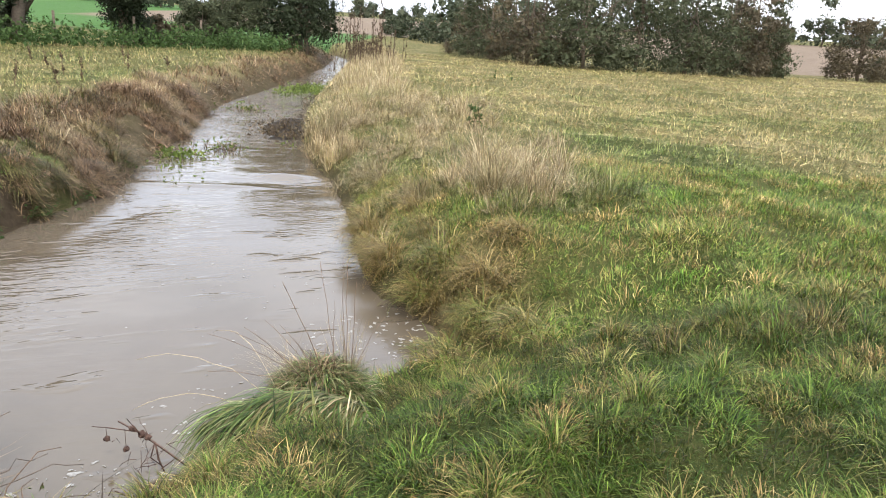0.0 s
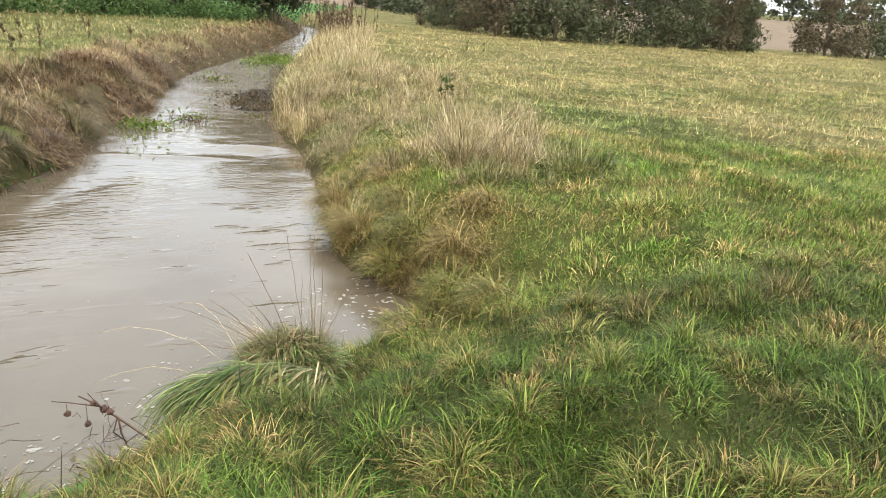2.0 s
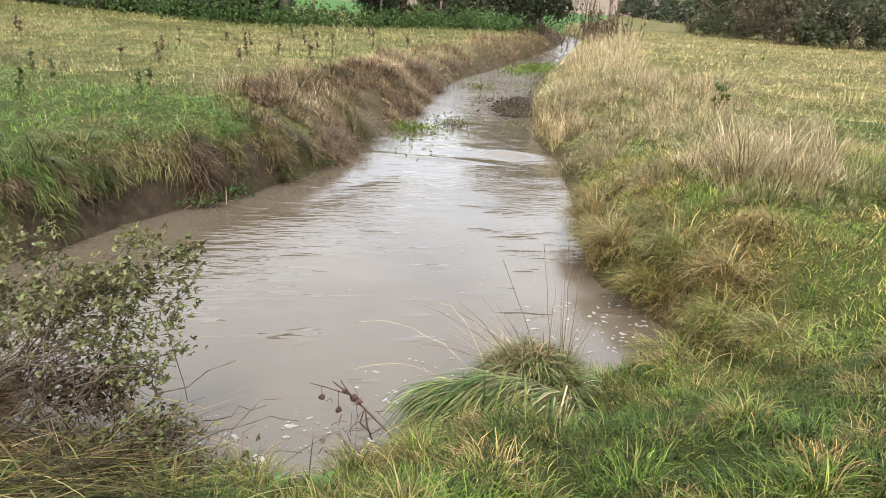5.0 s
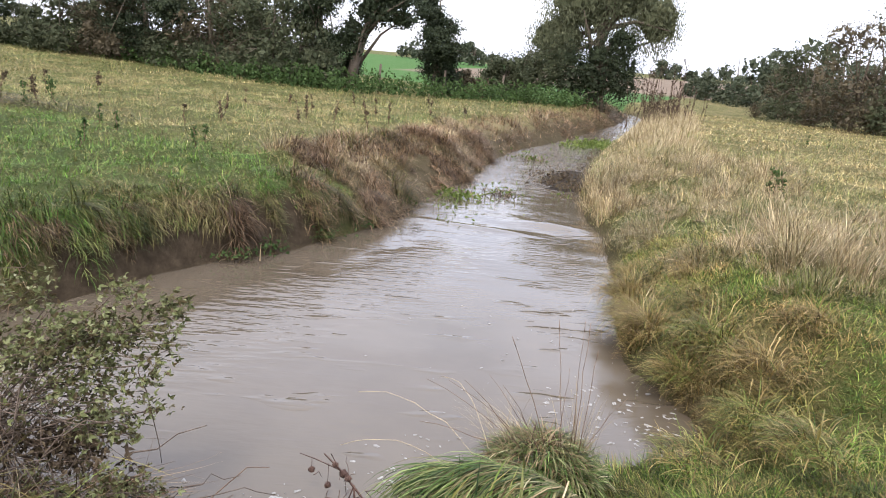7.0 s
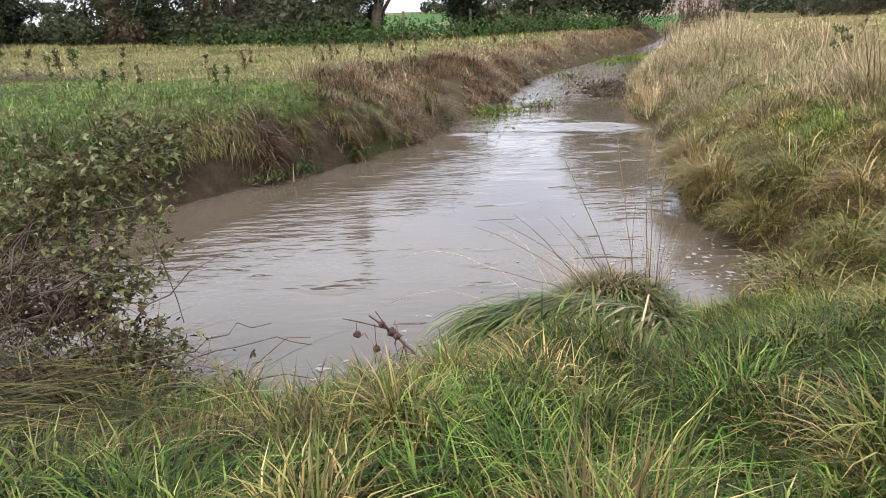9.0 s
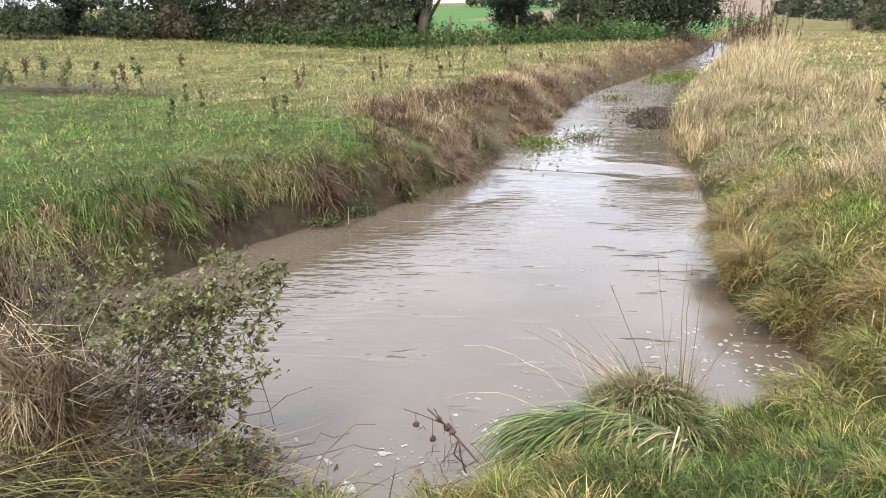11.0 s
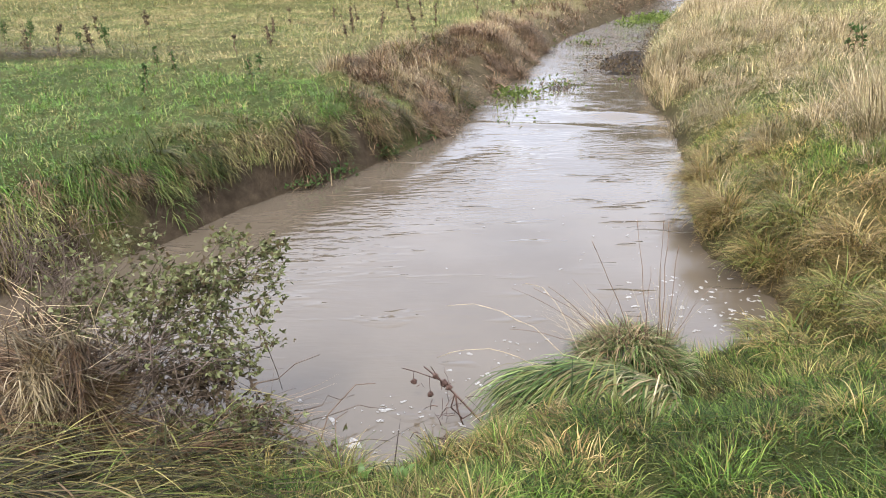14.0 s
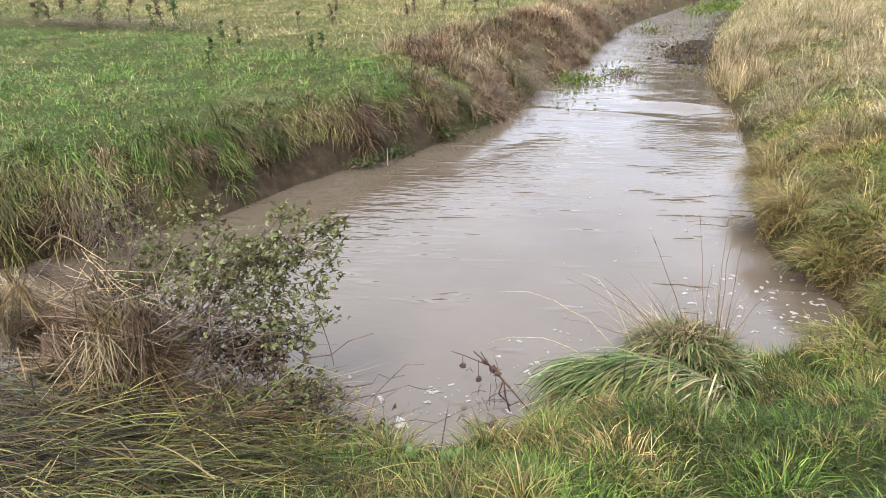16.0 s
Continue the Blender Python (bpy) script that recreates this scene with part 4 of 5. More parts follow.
def fan(name, label, category, at, mat_, rng, count, h, w, spread, bend, dry, lean=None, share=0.0, segs=5, group="", droop=0.0, squash=1.0, flat=0.6, dome=0.06, wide=0.45, tangle=0.5):
    """One tussock: a mass of long blades from one crown."""
    x, y, z = at
    e = thing(name, at, label, category, group)
    a, r = 2 * math.pi * rng.random(count), np.sqrt(rng.random(count))
    p = np.stack([spread * r * np.cos(a), squash * spread * r * np.sin(a), dome * (1 - r * r) - 0.03], 1)
    az = a + tangle * rng.normal(size=count)
    if lean is not None:
        over = rng.random(count) < share
        az = np.where(over, lean + wide * rng.normal(size=count), az)
    else:
        over = np.zeros(count, bool)
    hh = h * (0.5 + 0.6 * rng.random(count))
    tilt, curl = 0.05 + flat * r * rng.random(count) + np.where(over, droop, 0), bend[0] + (bend[1] - bend[0]) * rng.random(count)
    width, tint, tone = w * (0.6 + 0.7 * rng.random(count)), np.clip(dry + 0.25 * rng.normal(size=count), 0, 1), 0.4 + 0.85 * rng.random(count)
    for part_name, k in (("green_growth", tint < 0.5), ("dead_growth", tint >= 0.5)):
        if k.sum() > 3:
            blades(part_name, p[k], az[k], tilt[k], curl[k], hh[k], width[k], tint[k], mat_, segs, e, tone=tone[k])
    return e


BRAMBLE = leafy("bramble_leaves", [(0.1, (0.08, 0.055, 0.03)), (0.36, (0.085, 0.078, 0.034)), (0.62, (0.12, 0.135, 0.052)), (0.85, (0.2, 0.215, 0.1)), (1.0, (0.36, 0.34, 0.23))], 0.2, 0.5, 0.8)
HERB = leafy("water_herb_leaves", [(0.1, (0.06, 0.085, 0.02)), (0.5, (0.11, 0.155, 0.035)), (0.9, (0.2, 0.24, 0.07))], 0.3, 0.5, 0.7)
OLD = leafy("dead_weed_leaves", [(0.1, (0.035, 0.025, 0.017)), (0.5, (0.075, 0.055, 0.034)), (0.9, (0.14, 0.11, 0.065))], 0.1, 0.7, 0.7)
DOCK = leafy("dock_leaves", [(0.1, (0.05, 0.1, 0.02)), (0.5, (0.08, 0.15, 0.03)), (0.9, (0.14, 0.21, 0.05))], 0.3, 0.45, 0.8, 0.4)
BURR = bark_material("burr", (0.05, 0.03, 0.025), (0.13, 0.08, 0.06))
CANE = bark_material("bramble_canes", (0.06, 0.045, 0.034), (0.17, 0.13, 0.1))
SEDGE = grass_material("sedge_blades", [(0.0, (0.03, 0.055, 0.013)), (0.4, (0.065, 0.115, 0.024)), (0.8, (0.12, 0.19, 0.04)), (1.0, (0.24, 0.31, 0.1))],
                       [(0.0, (0.2, 0.12, 0.06)), (0.5, (0.4, 0.29, 0.16)), (1.0, (0.62, 0.52, 0.34))])
r4 = np.random.default_rng(77)

# sedge tussock on the near bank's corner: a draped green one and a domed half-dead one behind it
for k, (x, y, z, n) in enumerate(((-1.48, 3.9, -0.6, 700), (-1.3, 3.97, -0.56, 800), (-1.14, 3.98, -0.55, 600), (-1.02, 3.92, -0.54, 300), (-1.44, 3.72, -0.64, 600), (-1.26, 3.76, -0.6, 500), (-1.55, 3.7, -0.72, 320))):
    fan("sedge_tussock", "large sedge tussock, long green blades draped towards the water", "tussock", (x, y, z), SEDGE, r4, n, 0.5 if k < 4 else 0.38, 0.008, 0.15, (1.3, 2.4), 0.1 + 0.06 * k, math.pi * 1.33, 1.0, group="sedge", droop=0.75, squash=0.7, wide=0.36, dome=0.08)
fan("sedge_tussock", "domed dark green tussock at the water's edge", "tussock", (-1.23, 4.52, -0.79), SEDGE, r4, 2000, 0.23, 0.007, 0.3, (1.6, 3.0), 0.18, group="sedge", squash=0.75, flat=1.0, dome=0.17, tangle=1.1)
fan("sedge_tussock", "matted brown dead top of a tussock", "tussock", (-1.25, 4.52, -0.76), RUSSET, r4, 700, 0.22, 0.005, 0.28, (1.6, 3.2), 0.8, group="sedge", squash=0.75, flat=1.0, dome=0.17, tangle=1.6)
fan("dead_grass_fringe", "bleached dead grass fringe on the tussock", "tussock", (-1.42, 4.48, -0.66), BLEACHED, r4, 110, 0.36, 0.0022, 0.16, (0.2, 1.5), 0.95, math.pi, 0.6, droop=0.5)
fan("dead_grass_fringe", "upright pale dead grass behind the tussock", "tussock", (-1.07, 4.6, -0.66), BLEACHED, r4, 45, 0.42, 0.0022, 0.09, (0.05, 0.7), 0.95, flat=0.4)
# tussocks that bulge over the water along the near bank
for k, (x, y, z, h, n, dry, sp) in enumerate([(-0.92, 6.74, -0.58, 0.44, 700, 0.6, 0.2), (-1.12, 7.2, -0.66, 0.36, 380, 0.4, 0.16), (-1.2, 7.66, -0.6, 0.42, 650, 0.6, 0.2), (-0.42, 6.3, -0.42, 0.42, 520, 0.2, 0.24), (-0.5, 6.9, -0.42, 0.36, 420, 0.4, 0.22),
                                               (-0.1, 5.9, -0.42, 0.38, 460, 0.55, 0.24), (-0.62, 6.05, -0.66, 0.34, 360, 0.3, 0.18), (-0.15, 5.3, -0.55, 0.3, 360, 0.2, 0.2), (0.1, 4.75, -0.36, 0.3, 380, 0.3, 0.2), (-1.32, 8.7, -0.7, 0.34, 320, 0.6, 0.18),
                                               (-0.45, 4.7, -0.58, 0.26, 320, 0.25, 0.2), (0.25, 6.5, -0.2, 0.34, 400, 0.65, 0.22)]):
    fan("bank_tussock", "rounded grass tussock bulging over the bank" if dry < 0.4 else "rounded tussock of half-dead grass on the bank", "tussock", (x, y, z), GRASS, r4, n, h * 0.9, 0.0055, sp, (1.1, 2.6), dry + 0.22, math.pi * 0.95, 0.65, 4, "bank tussocks", 0.55, flat=0.9, dome=0.1, tangle=0.7)
# single tufts that stand out in the near meadow
for k, (x, y, h, n, dry) in enumerate([(-0.33, 2.72, 0.26, 300, 0.55), (-0.05, 3.0, 0.26, 320, 0.15), (0.35, 2.55, 0.24, 280, 0.45), (0.42, 3.3, 0.24, 280, 0.35), (-0.75, 2.2, 0.24, 260, 0.15), (0.9, 3.6, 0.25, 260, 0.2), (-0.2, 3.6, 0.24, 260, 0.5), (0.75, 2.4, 0.2, 260, 0.5),
                                      (-1.35, 2.5, 0.22, 260, 0.55), (-2.08, 2.74, 0.27, 300, 0.5), (-1.72, 2.98, 0.22, 240, 0.4), (-2.35, 2.55, 0.24, 240, 0.55), (-1.5, 3.1, 0.2, 220, 0.3), (-1.0, 2.9, 0.22, 240, 0.3), (0.2, 2.05, 0.26, 260, 0.1), (-0.45, 1.9, 0.24, 220, 0.25), (1.4, 4.4, 0.24, 240, 0.25), (0.6, 4.4, 0.24, 240, 0.6)]):
    fan("grass_tuft", "coarse tuft of dead straw-coloured grass" if dry > 0.5 else "coarse tuft of green grass in the meadow", "grass tuft", (x, y, height(x, y) - 0.01), GRASS, r4, n, h * 0.85, 0.004, 0.12, (0.9, 2.6), dry * 0.9, None, 0, 4, "meadow tufts", flat=0.9, dome=0.08, tangle=0.8)

# standing dead stalks in the tussock
for a, b, ra in (((-1.22, 4.45, -0.62), (-1.445, 4.32, 0.04), 0.004), ((-1.15, 4.5, -0.62), (-1.27, 4.61, 0.08), 0.0035), ((-1.08, 4.52, -0.62), (-1.1, 4.6, 0.1), 0.004),
                 ((-1.1, 4.5, -0.62), (-1.12, 4.55, 0.13), 0.003), ((-1.16, 4.48, -0.6), (-1.17, 4.55, -0.15), 0.003), ((-1.05, 4.5, -0.6), (-1.04, 4.62, -0.05), 0.004),
                 ((-1.3, 4.4, -0.6), (-1.75, 4.25, -0.25), 0.003), ((-1.35, 4.38, -0.6), (-1.9, 4.3, -0.3), 0.003), ((-1.35, 4.4, -0.62), (-1.65, 4.2, -0.2), 0.004), ((-1.25, 4.42, -0.62), (-1.45, 4.25, -0.2), 0.003),
                 ((-1.28, 4.4, -0.6), (-1.6, 4.5, -0.28), 0.003), ((-1.4, 4.3, -0.6), (-1.82, 4.05, -0.42), 0.003), ((-1.05, 4.55, -0.65), (-0.86, 4.8, -0.35), 0.003), ((-1.2, 4.3, -0.6), (-1.35, 4.1, -0.22), 0.003)):
    e = thing("dead_stalk", a, "thin dry brown stalk standing in the tussock", "stalk", "dead stalks")
    d = np.array(b) - np.array(a)
    q = arch((0, 0, 0), d, 0.03, 6, 0.004, r4)
    ra *= 0.6
    tubes("stem", [(q, [ra, ra, ra * 0.9, ra * 0.8, ra * 0.7, ra * 0.5])], DEAD, e, sides=5)
    if b[2] > -0.1:
        s0 = q[-2] * 0.45 + q[-1] * 0.55
        tubes("seed_head", [([s0, (s0 + q[-1]) / 2, q[-1] + (q[-1] - s0) * 0.25], [ra * 0.8, ra * 1.15, ra * 0.3])], DEAD, e, sides=6)
for a, b, rise in (((-1.55, 4.2, -0.62), (-2.35, 4.35, -0.52), 0.12), ((-1.6, 4.0, -0.62), (-2.2, 3.9, -0.6), 0.1), ((-1.5, 4.3, -0.62), (-2.0, 4.75, -0.5), 0.14)):
    e = thing("arching_stalk", a, "pale dry grass stalk arching over the water", "stalk", "arching stalks")
    tubes("stem", [(arch((0, 0, 0), np.array(b) - np.array(a), rise, 9, 0.004, r4), [0.0014] * 9)], STRAW, e, sides=4)

# the near bank's edge: dead straw stub and dock
e = thing("straw_stub", (-1.0, 3.7, -0.52), "short pale broken straw in the grass", "stalk")
tubes("stem", [([(0, 0, 0), (0.01, 0.05, 0.08), (0.02, 0.1, 0.16)], [0.005, 0.005, 0.004])], STRAW, e)


def dock_plant(at, n, size, seed):
    rng = np.random.default_rng(seed)
    e = thing("dock_plant", at, "small green dock with broad upright leaves", "plant", "docks")
    for k in range(n):
        a = 2 * math.pi * (k + rng.random()) / n
        t = np.linspace(0, 1, 7)
        ln = size * (0.7 + 0.5 * rng.random())
        c = np.stack([np.cos(a) * ln * 0.5 * t ** 1.4, np.sin(a) * ln * 0.5 * t ** 1.4, ln * (t - 0.35 * t ** 2.5)], 1)
        w = 0.3 * ln * np.sin(np.pi * (0.12 + 0.88 * t)) ** 0.8 * 0.5
        s = np.array([-np.sin(a), np.cos(a), 0])
        co = np.concatenate([c + s * w[:, None] + np.array([0, 0, 0.25]) * w[:, None], c, c - s * w[:, None] + np.array([0, 0, 0.25]) * w[:, None]])
        f = [(i, i + 1, i + 8, i + 7) for i in range(6)] + [(i + 7, i + 8, i + 15, i + 14) for i in range(6)]
        link_mesh("leaf", co, np.array(f).ravel(), np.arange(len(f)) * 4, DOCK, e, smooth=True)
    return e


dock_plant((-1.78, 2.74, height(-1.78, 2.74)), 5, 0.12, 5)
dock_plant((-1.95, 2.72, height(-1.95, 2.72)), 4, 0.12, 6)

# burdock branch with round burrs over the water
e = thing("burdock_branch", (-1.8, 3.64, -0.78), "dead burdock branch with round brown burrs over the water", "branch")
o = np.array([-1.8, 3.64, -0.78])
P = lambda *c: np.array(c) - o
for pts, rad in (([P(-1.8, 3.64, -0.78), P(-1.98, 3.72, -0.71), P(-2.12, 3.78, -0.66), P(-2.25, 3.83, -0.63)], [0.005, 0.006, 0.006, 0.004]), ([P(-2.12, 3.78, -0.66), P(-2.28, 3.8, -0.655), P(-2.38, 3.8, -0.65)], [0.003, 0.003, 0.002]),
                 ([P(-2.02, 3.74, -0.69), P(-2.0, 3.72, -0.78), P(-1.96, 3.7, -0.86)], [0.005, 0.005, 0.004]), ([P(-2.02, 3.74, -0.69), P(-2.05, 3.74, -0.79), P(-1.98, 3.76, -0.87)], [0.004, 0.004, 0.003]), ([P(-1.98, 3.7, -0.83), P(-1.93, 3.74, -0.8), P(-1.9, 3.73, -0.77)], [0.003, 0.003, 0.002]),
                 ([P(-2.1, 3.76, -0.67), P(-2.12, 3.74, -0.61), P(-2.17, 3.76, -0.57)], [0.004, 0.004, 0.003]), ([P(-1.88, 3.42, -0.84), P(-2.02, 3.46, -0.845), P(-2.14, 3.5, -0.83)], [0.005, 0.005, 0.004]), ([P(-2.02, 3.46, -0.845), P(-1.98, 3.54, -0.86), P(-1.93, 3.58, -0.85)], [0.005, 0.004, 0.003]),
                 ([P(-2.2, 3.79, -0.65), P(-2.2, 3.79, -0.77)], [0.0018, 0.0015]), ([P(-2.3, 3.79, -0.655), P(-2.3, 3.79, -0.71)], [0.0018, 0.0015])):
    tubes("stem", [(pts, rad)], BURR, e)


for k in range(22):
    c = P(-2.02 + 0.1 * r4.normal(), 3.74 + 0.05 * r4.normal(), -0.72 + 0.05 * r4.normal())
    tubes("twig", [(arch(c, c + r4.normal(size=3) * (0.07, 0.05, 0.05) + np.array([0.02, 0, -0.05]), 0.01, 4, 0.006, r4), [0.0022, 0.0018, 0.0015, 0.001])], BURR, e, sides=4)
for k in range(14):
    c = P(-1.98 + 0.08 * r4.normal(), 3.5 + 0.05 * r4.normal(), -0.84)
    tubes("twig", [(arch(c, c + r4.normal(size=3) * (0.09, 0.05, 0.0) + np.array([0, 0, 0.02]), 0.02, 4, 0.006, r4), [0.0026, 0.002, 0.0016, 0.001])], BURR, e, sides=4)


def burr(at, r, parent, seed):
    rng = np.random.default_rng(seed)
    bm = bmesh.new()
    bmesh.ops.create_icosphere(bm, subdivisions=2, radius=r)
    for v in bm.verts:
        v.co *= 0.85 + 0.4 * rng.random()
    me = bpy.data.meshes.new("burr")
    bm.to_mesh(me)
    bm.free()
    me.materials.append(BURR)
    ob = new("burr", me)
    ob.parent, ob.location = parent, at
    return ob


for k, (c, r) in enumerate((((-2.2, 3.79, -0.775), 0.017), ((-2.3, 3.79, -0.715), 0.017), ((-2.1, 3.77, -0.665), 0.02), ((-2.06, 3.75, -0.67), 0.018), ((-2.16, 3.79, -0.645), 0.015))):
    burr(tuple(P(*c)), r, e, 40 + k)

# bramble spray over the water, with old canes
def trefoils(rng, p, u, size, mat_, parent, label):
    """Three leaflets at each place."""
    n3 = np.repeat(np.arange(len(p)), 3)
    turn = np.tile(np.array([0.0, 1.1, -1.1]), len(p))
    up = unit(rng.normal(size=(len(p), 3)) * 0.7 + np.array([0, 0, 0.8]))[n3]
    u = unit(u)[n3]
    s = unit(np.cross(u, up))
    u = unit(u * np.cos(turn)[:, None] + s * np.sin(turn)[:, None])
    ln = (size * (0.45 + 0.8 * rng.random(len(p))))[n3] * np.where(turn == 0, 1.15, 0.85)
    return leaves("foliage", p[n3], u, unit(np.cross(s, u)), ln, ln * 0.48, mat_, parent, label)


def bramble(at, label, canes, twigs, rng):
    """canes: (count, root, root spread, tip, tip spread, arch, first leafy step, leaves a step); twigs: (count, centre, spread, direction)."""
    e = thing("bramble", at, label, "bramble", "brambles")
    o = np.array(at)
    LP, LU = [], []
    for count, root, rs, tip, ts, rise, first, thick in canes:
        for k in range(count):
            q = arch(np.array(root) + rng.normal(size=3) * rs, np.array(tip) + rng.normal(size=3) * ts, rise * (0.2 + 1.6 * rng.random()), 9, 0.038, rng)
            ra = 0.0022 + 0.0045 * rng.random() ** 2
            tubes("cane", [(q - o, list(np.linspace(ra, ra * 0.45, 9)))], CANE, e)
            for s in range(first, 9):
                for _ in range(int(thick * (0.4 + 0.6 * s / 8) + rng.random())):
                    LP.append(q[s] + rng.normal(size=3) * 0.032 - o)
                    LU.append(q[s] - q[s - 1] + rng.normal(size=3) * 0.12)
    for count, c, sp, d in twigs:
        for k in range(count):
            m = np.array(c) + rng.normal(size=3) * sp
            v = unit(rng.normal(size=3) * 0.6 + unit(np.array(d, float))) * (0.12 + 0.25 * rng.random())
            ra = 0.0012 + 0.0025 * rng.random() ** 2
            tubes("twig", [(arch(m - v, m + v, 0.02, 5, 0.014, rng) - o, [ra, ra, ra * 0.9, ra * 0.7, ra * 0.5])], CANE, e, sides=4)
    trefoils(rng, np.array(LP), np.array(LU), 0.027, BRAMBLE, e, "small dull green bramble leaves")
    return e


rb = np.random.default_rng(5)
e = bramble((-3.6, 2.62, -0.66), "sprawling bramble with dull green leaves and grey canes overhanging the water",
            [(9, (-3.55, 2.64, -0.6), (0.22, 0.08, 0.07), (-2.66, 3.08, 0.3), (0.1, 0.06, 0.07), 0.1, 5, 17),
             (9, (-3.55, 2.64, -0.6), (0.22, 0.08, 0.07), (-2.92, 3.04, 0.16), (0.12, 0.06, 0.08), 0.1, 5, 17),
             (7, (-3.55, 2.64, -0.6), (0.22, 0.08, 0.07), (-2.64, 3.04, 0.08), (0.06, 0.06, 0.08), 0.1, 6, 17),
             (8, (-3.5, 2.64, -0.6), (0.22, 0.08, 0.07), (-2.74, 3.0, -0.2), (0.1, 0.06, 0.09), 0.14, 6, 15),
             (7, (-3.55, 2.62, -0.56), (0.22, 0.06, 0.06), (-3.04, 3.0, -0.02), (0.1, 0.06, 0.08), 0.06, 5, 7),
             (9, (-3.7, 2.6, -0.5), (0.2, 0.06, 0.08), (-3.38, 3.02, 0.2), (0.1, 0.06, 0.07), 0.05, 4, 13),
             (10, (-3.75, 2.6, -0.5), (0.2, 0.06, 0.08), (-3.66, 2.98, 0.08), (0.14, 0.06, 0.08), 0.05, 4, 10)],
            [(70, (-3.2, 2.8, -0.3), (0.26, 0.08, 0.14), (0.75, 0.3, 0.5)), (16, (-3.4, 2.7, -0.4), (0.15, 0.06, 0.12), (0.6, 0.2, 0.6)), (30, (-3.0, 2.85, -0.28), (0.2, 0.06, 0.06), (1, 0.2, 0.1)), (24, (-3.7, 2.8, 0.0), (0.14, 0.06, 0.1), (0.3, 0.3, 0.9))], rb)
# dead leaves hanging in its underside
dl = np.array([0.62, 0.27, 0.34]) + rb.normal(size=(420, 3)) * (0.14, 0.06, 0.05)
trefoils(rb, dl, rb.normal(size=(420, 3)) - np.array([0, 0, 1.0]), 0.03, OLD, e, "dark dead bramble leaves")
bramble((-2.85, 2.72, -0.8), "low bramble tangle at the water's edge",
        [(16, (-3.05, 2.62, -0.74), (0.1, 0.05, 0.04), (-2.95, 2.76, -0.5), (0.16, 0.07, 0.06), 0.06, 4, 3), (30, (-2.75, 2.65, -0.74), (0.14, 0.05, 0.04), (-2.55, 2.82, -0.42), (0.16, 0.07, 0.08), 0.08, 4, 7)],
        [(110, (-2.95, 2.66, -0.58), (0.34, 0.07, 0.06), (1, 0.35, 0.0)), (30, (-2.5, 2.78, -0.55), (0.14, 0.06, 0.08), (0.5, 0.3, 0.6))], rb)
bramble((-5.55, 4.0, -0.8), "bare brown stems tangled against the far bank's foot",
        [(20, (-5.75, 3.9, -0.75), (0.25, 0.08, 0.04), (-5.4, 4.05, -0.2), (0.3, 0.08, 0.12), 0.06, 8, 2)],
        [(90, (-5.6, 3.95, -0.5), (0.3, 0.08, 0.14), (0.2, 0.1, 0.9))], rb)
for a, b, rise in (((-2.5, 2.8, -0.5), (-2.15, 3.25, -0.5), 0.08), ((-2.55, 2.8, -0.5), (-2.25, 3.15, -0.38), 0.05), ((-2.4, 2.8, -0.6), (-2.05, 3.1, -0.55), 0.06), ((-2.65, 3.0, 0.1), (-2.62, 3.08, -0.4), 0.04)):
    e = thing("bramble_runner", a, "thin bare bramble runner trailing over the water", "runner", "runners")
    tubes("stem", [(arch((0, 0, 0), np.array(b) - np.array(a), rise, 9, 0.008, rb), [0.0025] * 6 + [0.002, 0.002, 0.0015])], CANE, e, sides=5)
for a, b, ra in (((-2.78, 2.74, -0.62), (-2.48, 2.86, -0.28), 0.009), ((-3.75, 2.38, -0.58), (-2.85, 2.6, -0.6), 0.009), ((-3.3, 2.55, -0.66), (-2.5, 2.9, -0.44), 0.008), ((-3.9, 2.45, -0.5), (-3.1, 2.55, -0.5), 0.007)):
    e = thing("dead_branch", a, "bare grey-brown dead branch lying along the bank", "branch", "dead branches")
    q = arch((0, 0, 0), np.array(b) - np.array(a), 0.03, 8, 0.01, rb)
    tubes("limb", [(q, list(np.linspace(ra, ra * 0.5, 8)))], CANE, e, sides=6)
    for k in (3, 5):
        tubes("side_twig", [(arch(q[k], q[k] + np.array([0.12, 0.03, 0.08 * (-1) ** k]), 0.01, 4, 0.006, rb), [0.003, 0.0025, 0.002, 0.0015])], CANE, e, sides=4)

# heap of dead grass beside the bramble
def heap(name, label, at, size, count, h, w, dry, rng, lean, mat_=GRASS):
    e = thing(name, at, label, "grass heap")
    c = rng.normal(size=(count, 3)) * np.array(size) * 0.5
    c[:, 2] = np.abs(c[:, 2])
    az = np.where(rng.random(count) < 0.85, lean + 0.38 * rng.normal(size=count), 2 * math.pi * rng.random(count))
    blades("blade_mass", c, az, 1.15 + 0.5 * rng.random(count), 0.1 + 0.7 * rng.random(count), h * (0.5 + 0.7 * rng.random(count)), w * (0.5 + rng.random(count)), np.clip(dry + 0.2 * rng.normal(size=count), 0, 1), mat_, 4, e, tone=0.08 + 0.95 * rng.random(count) ** 2.2)
    return e


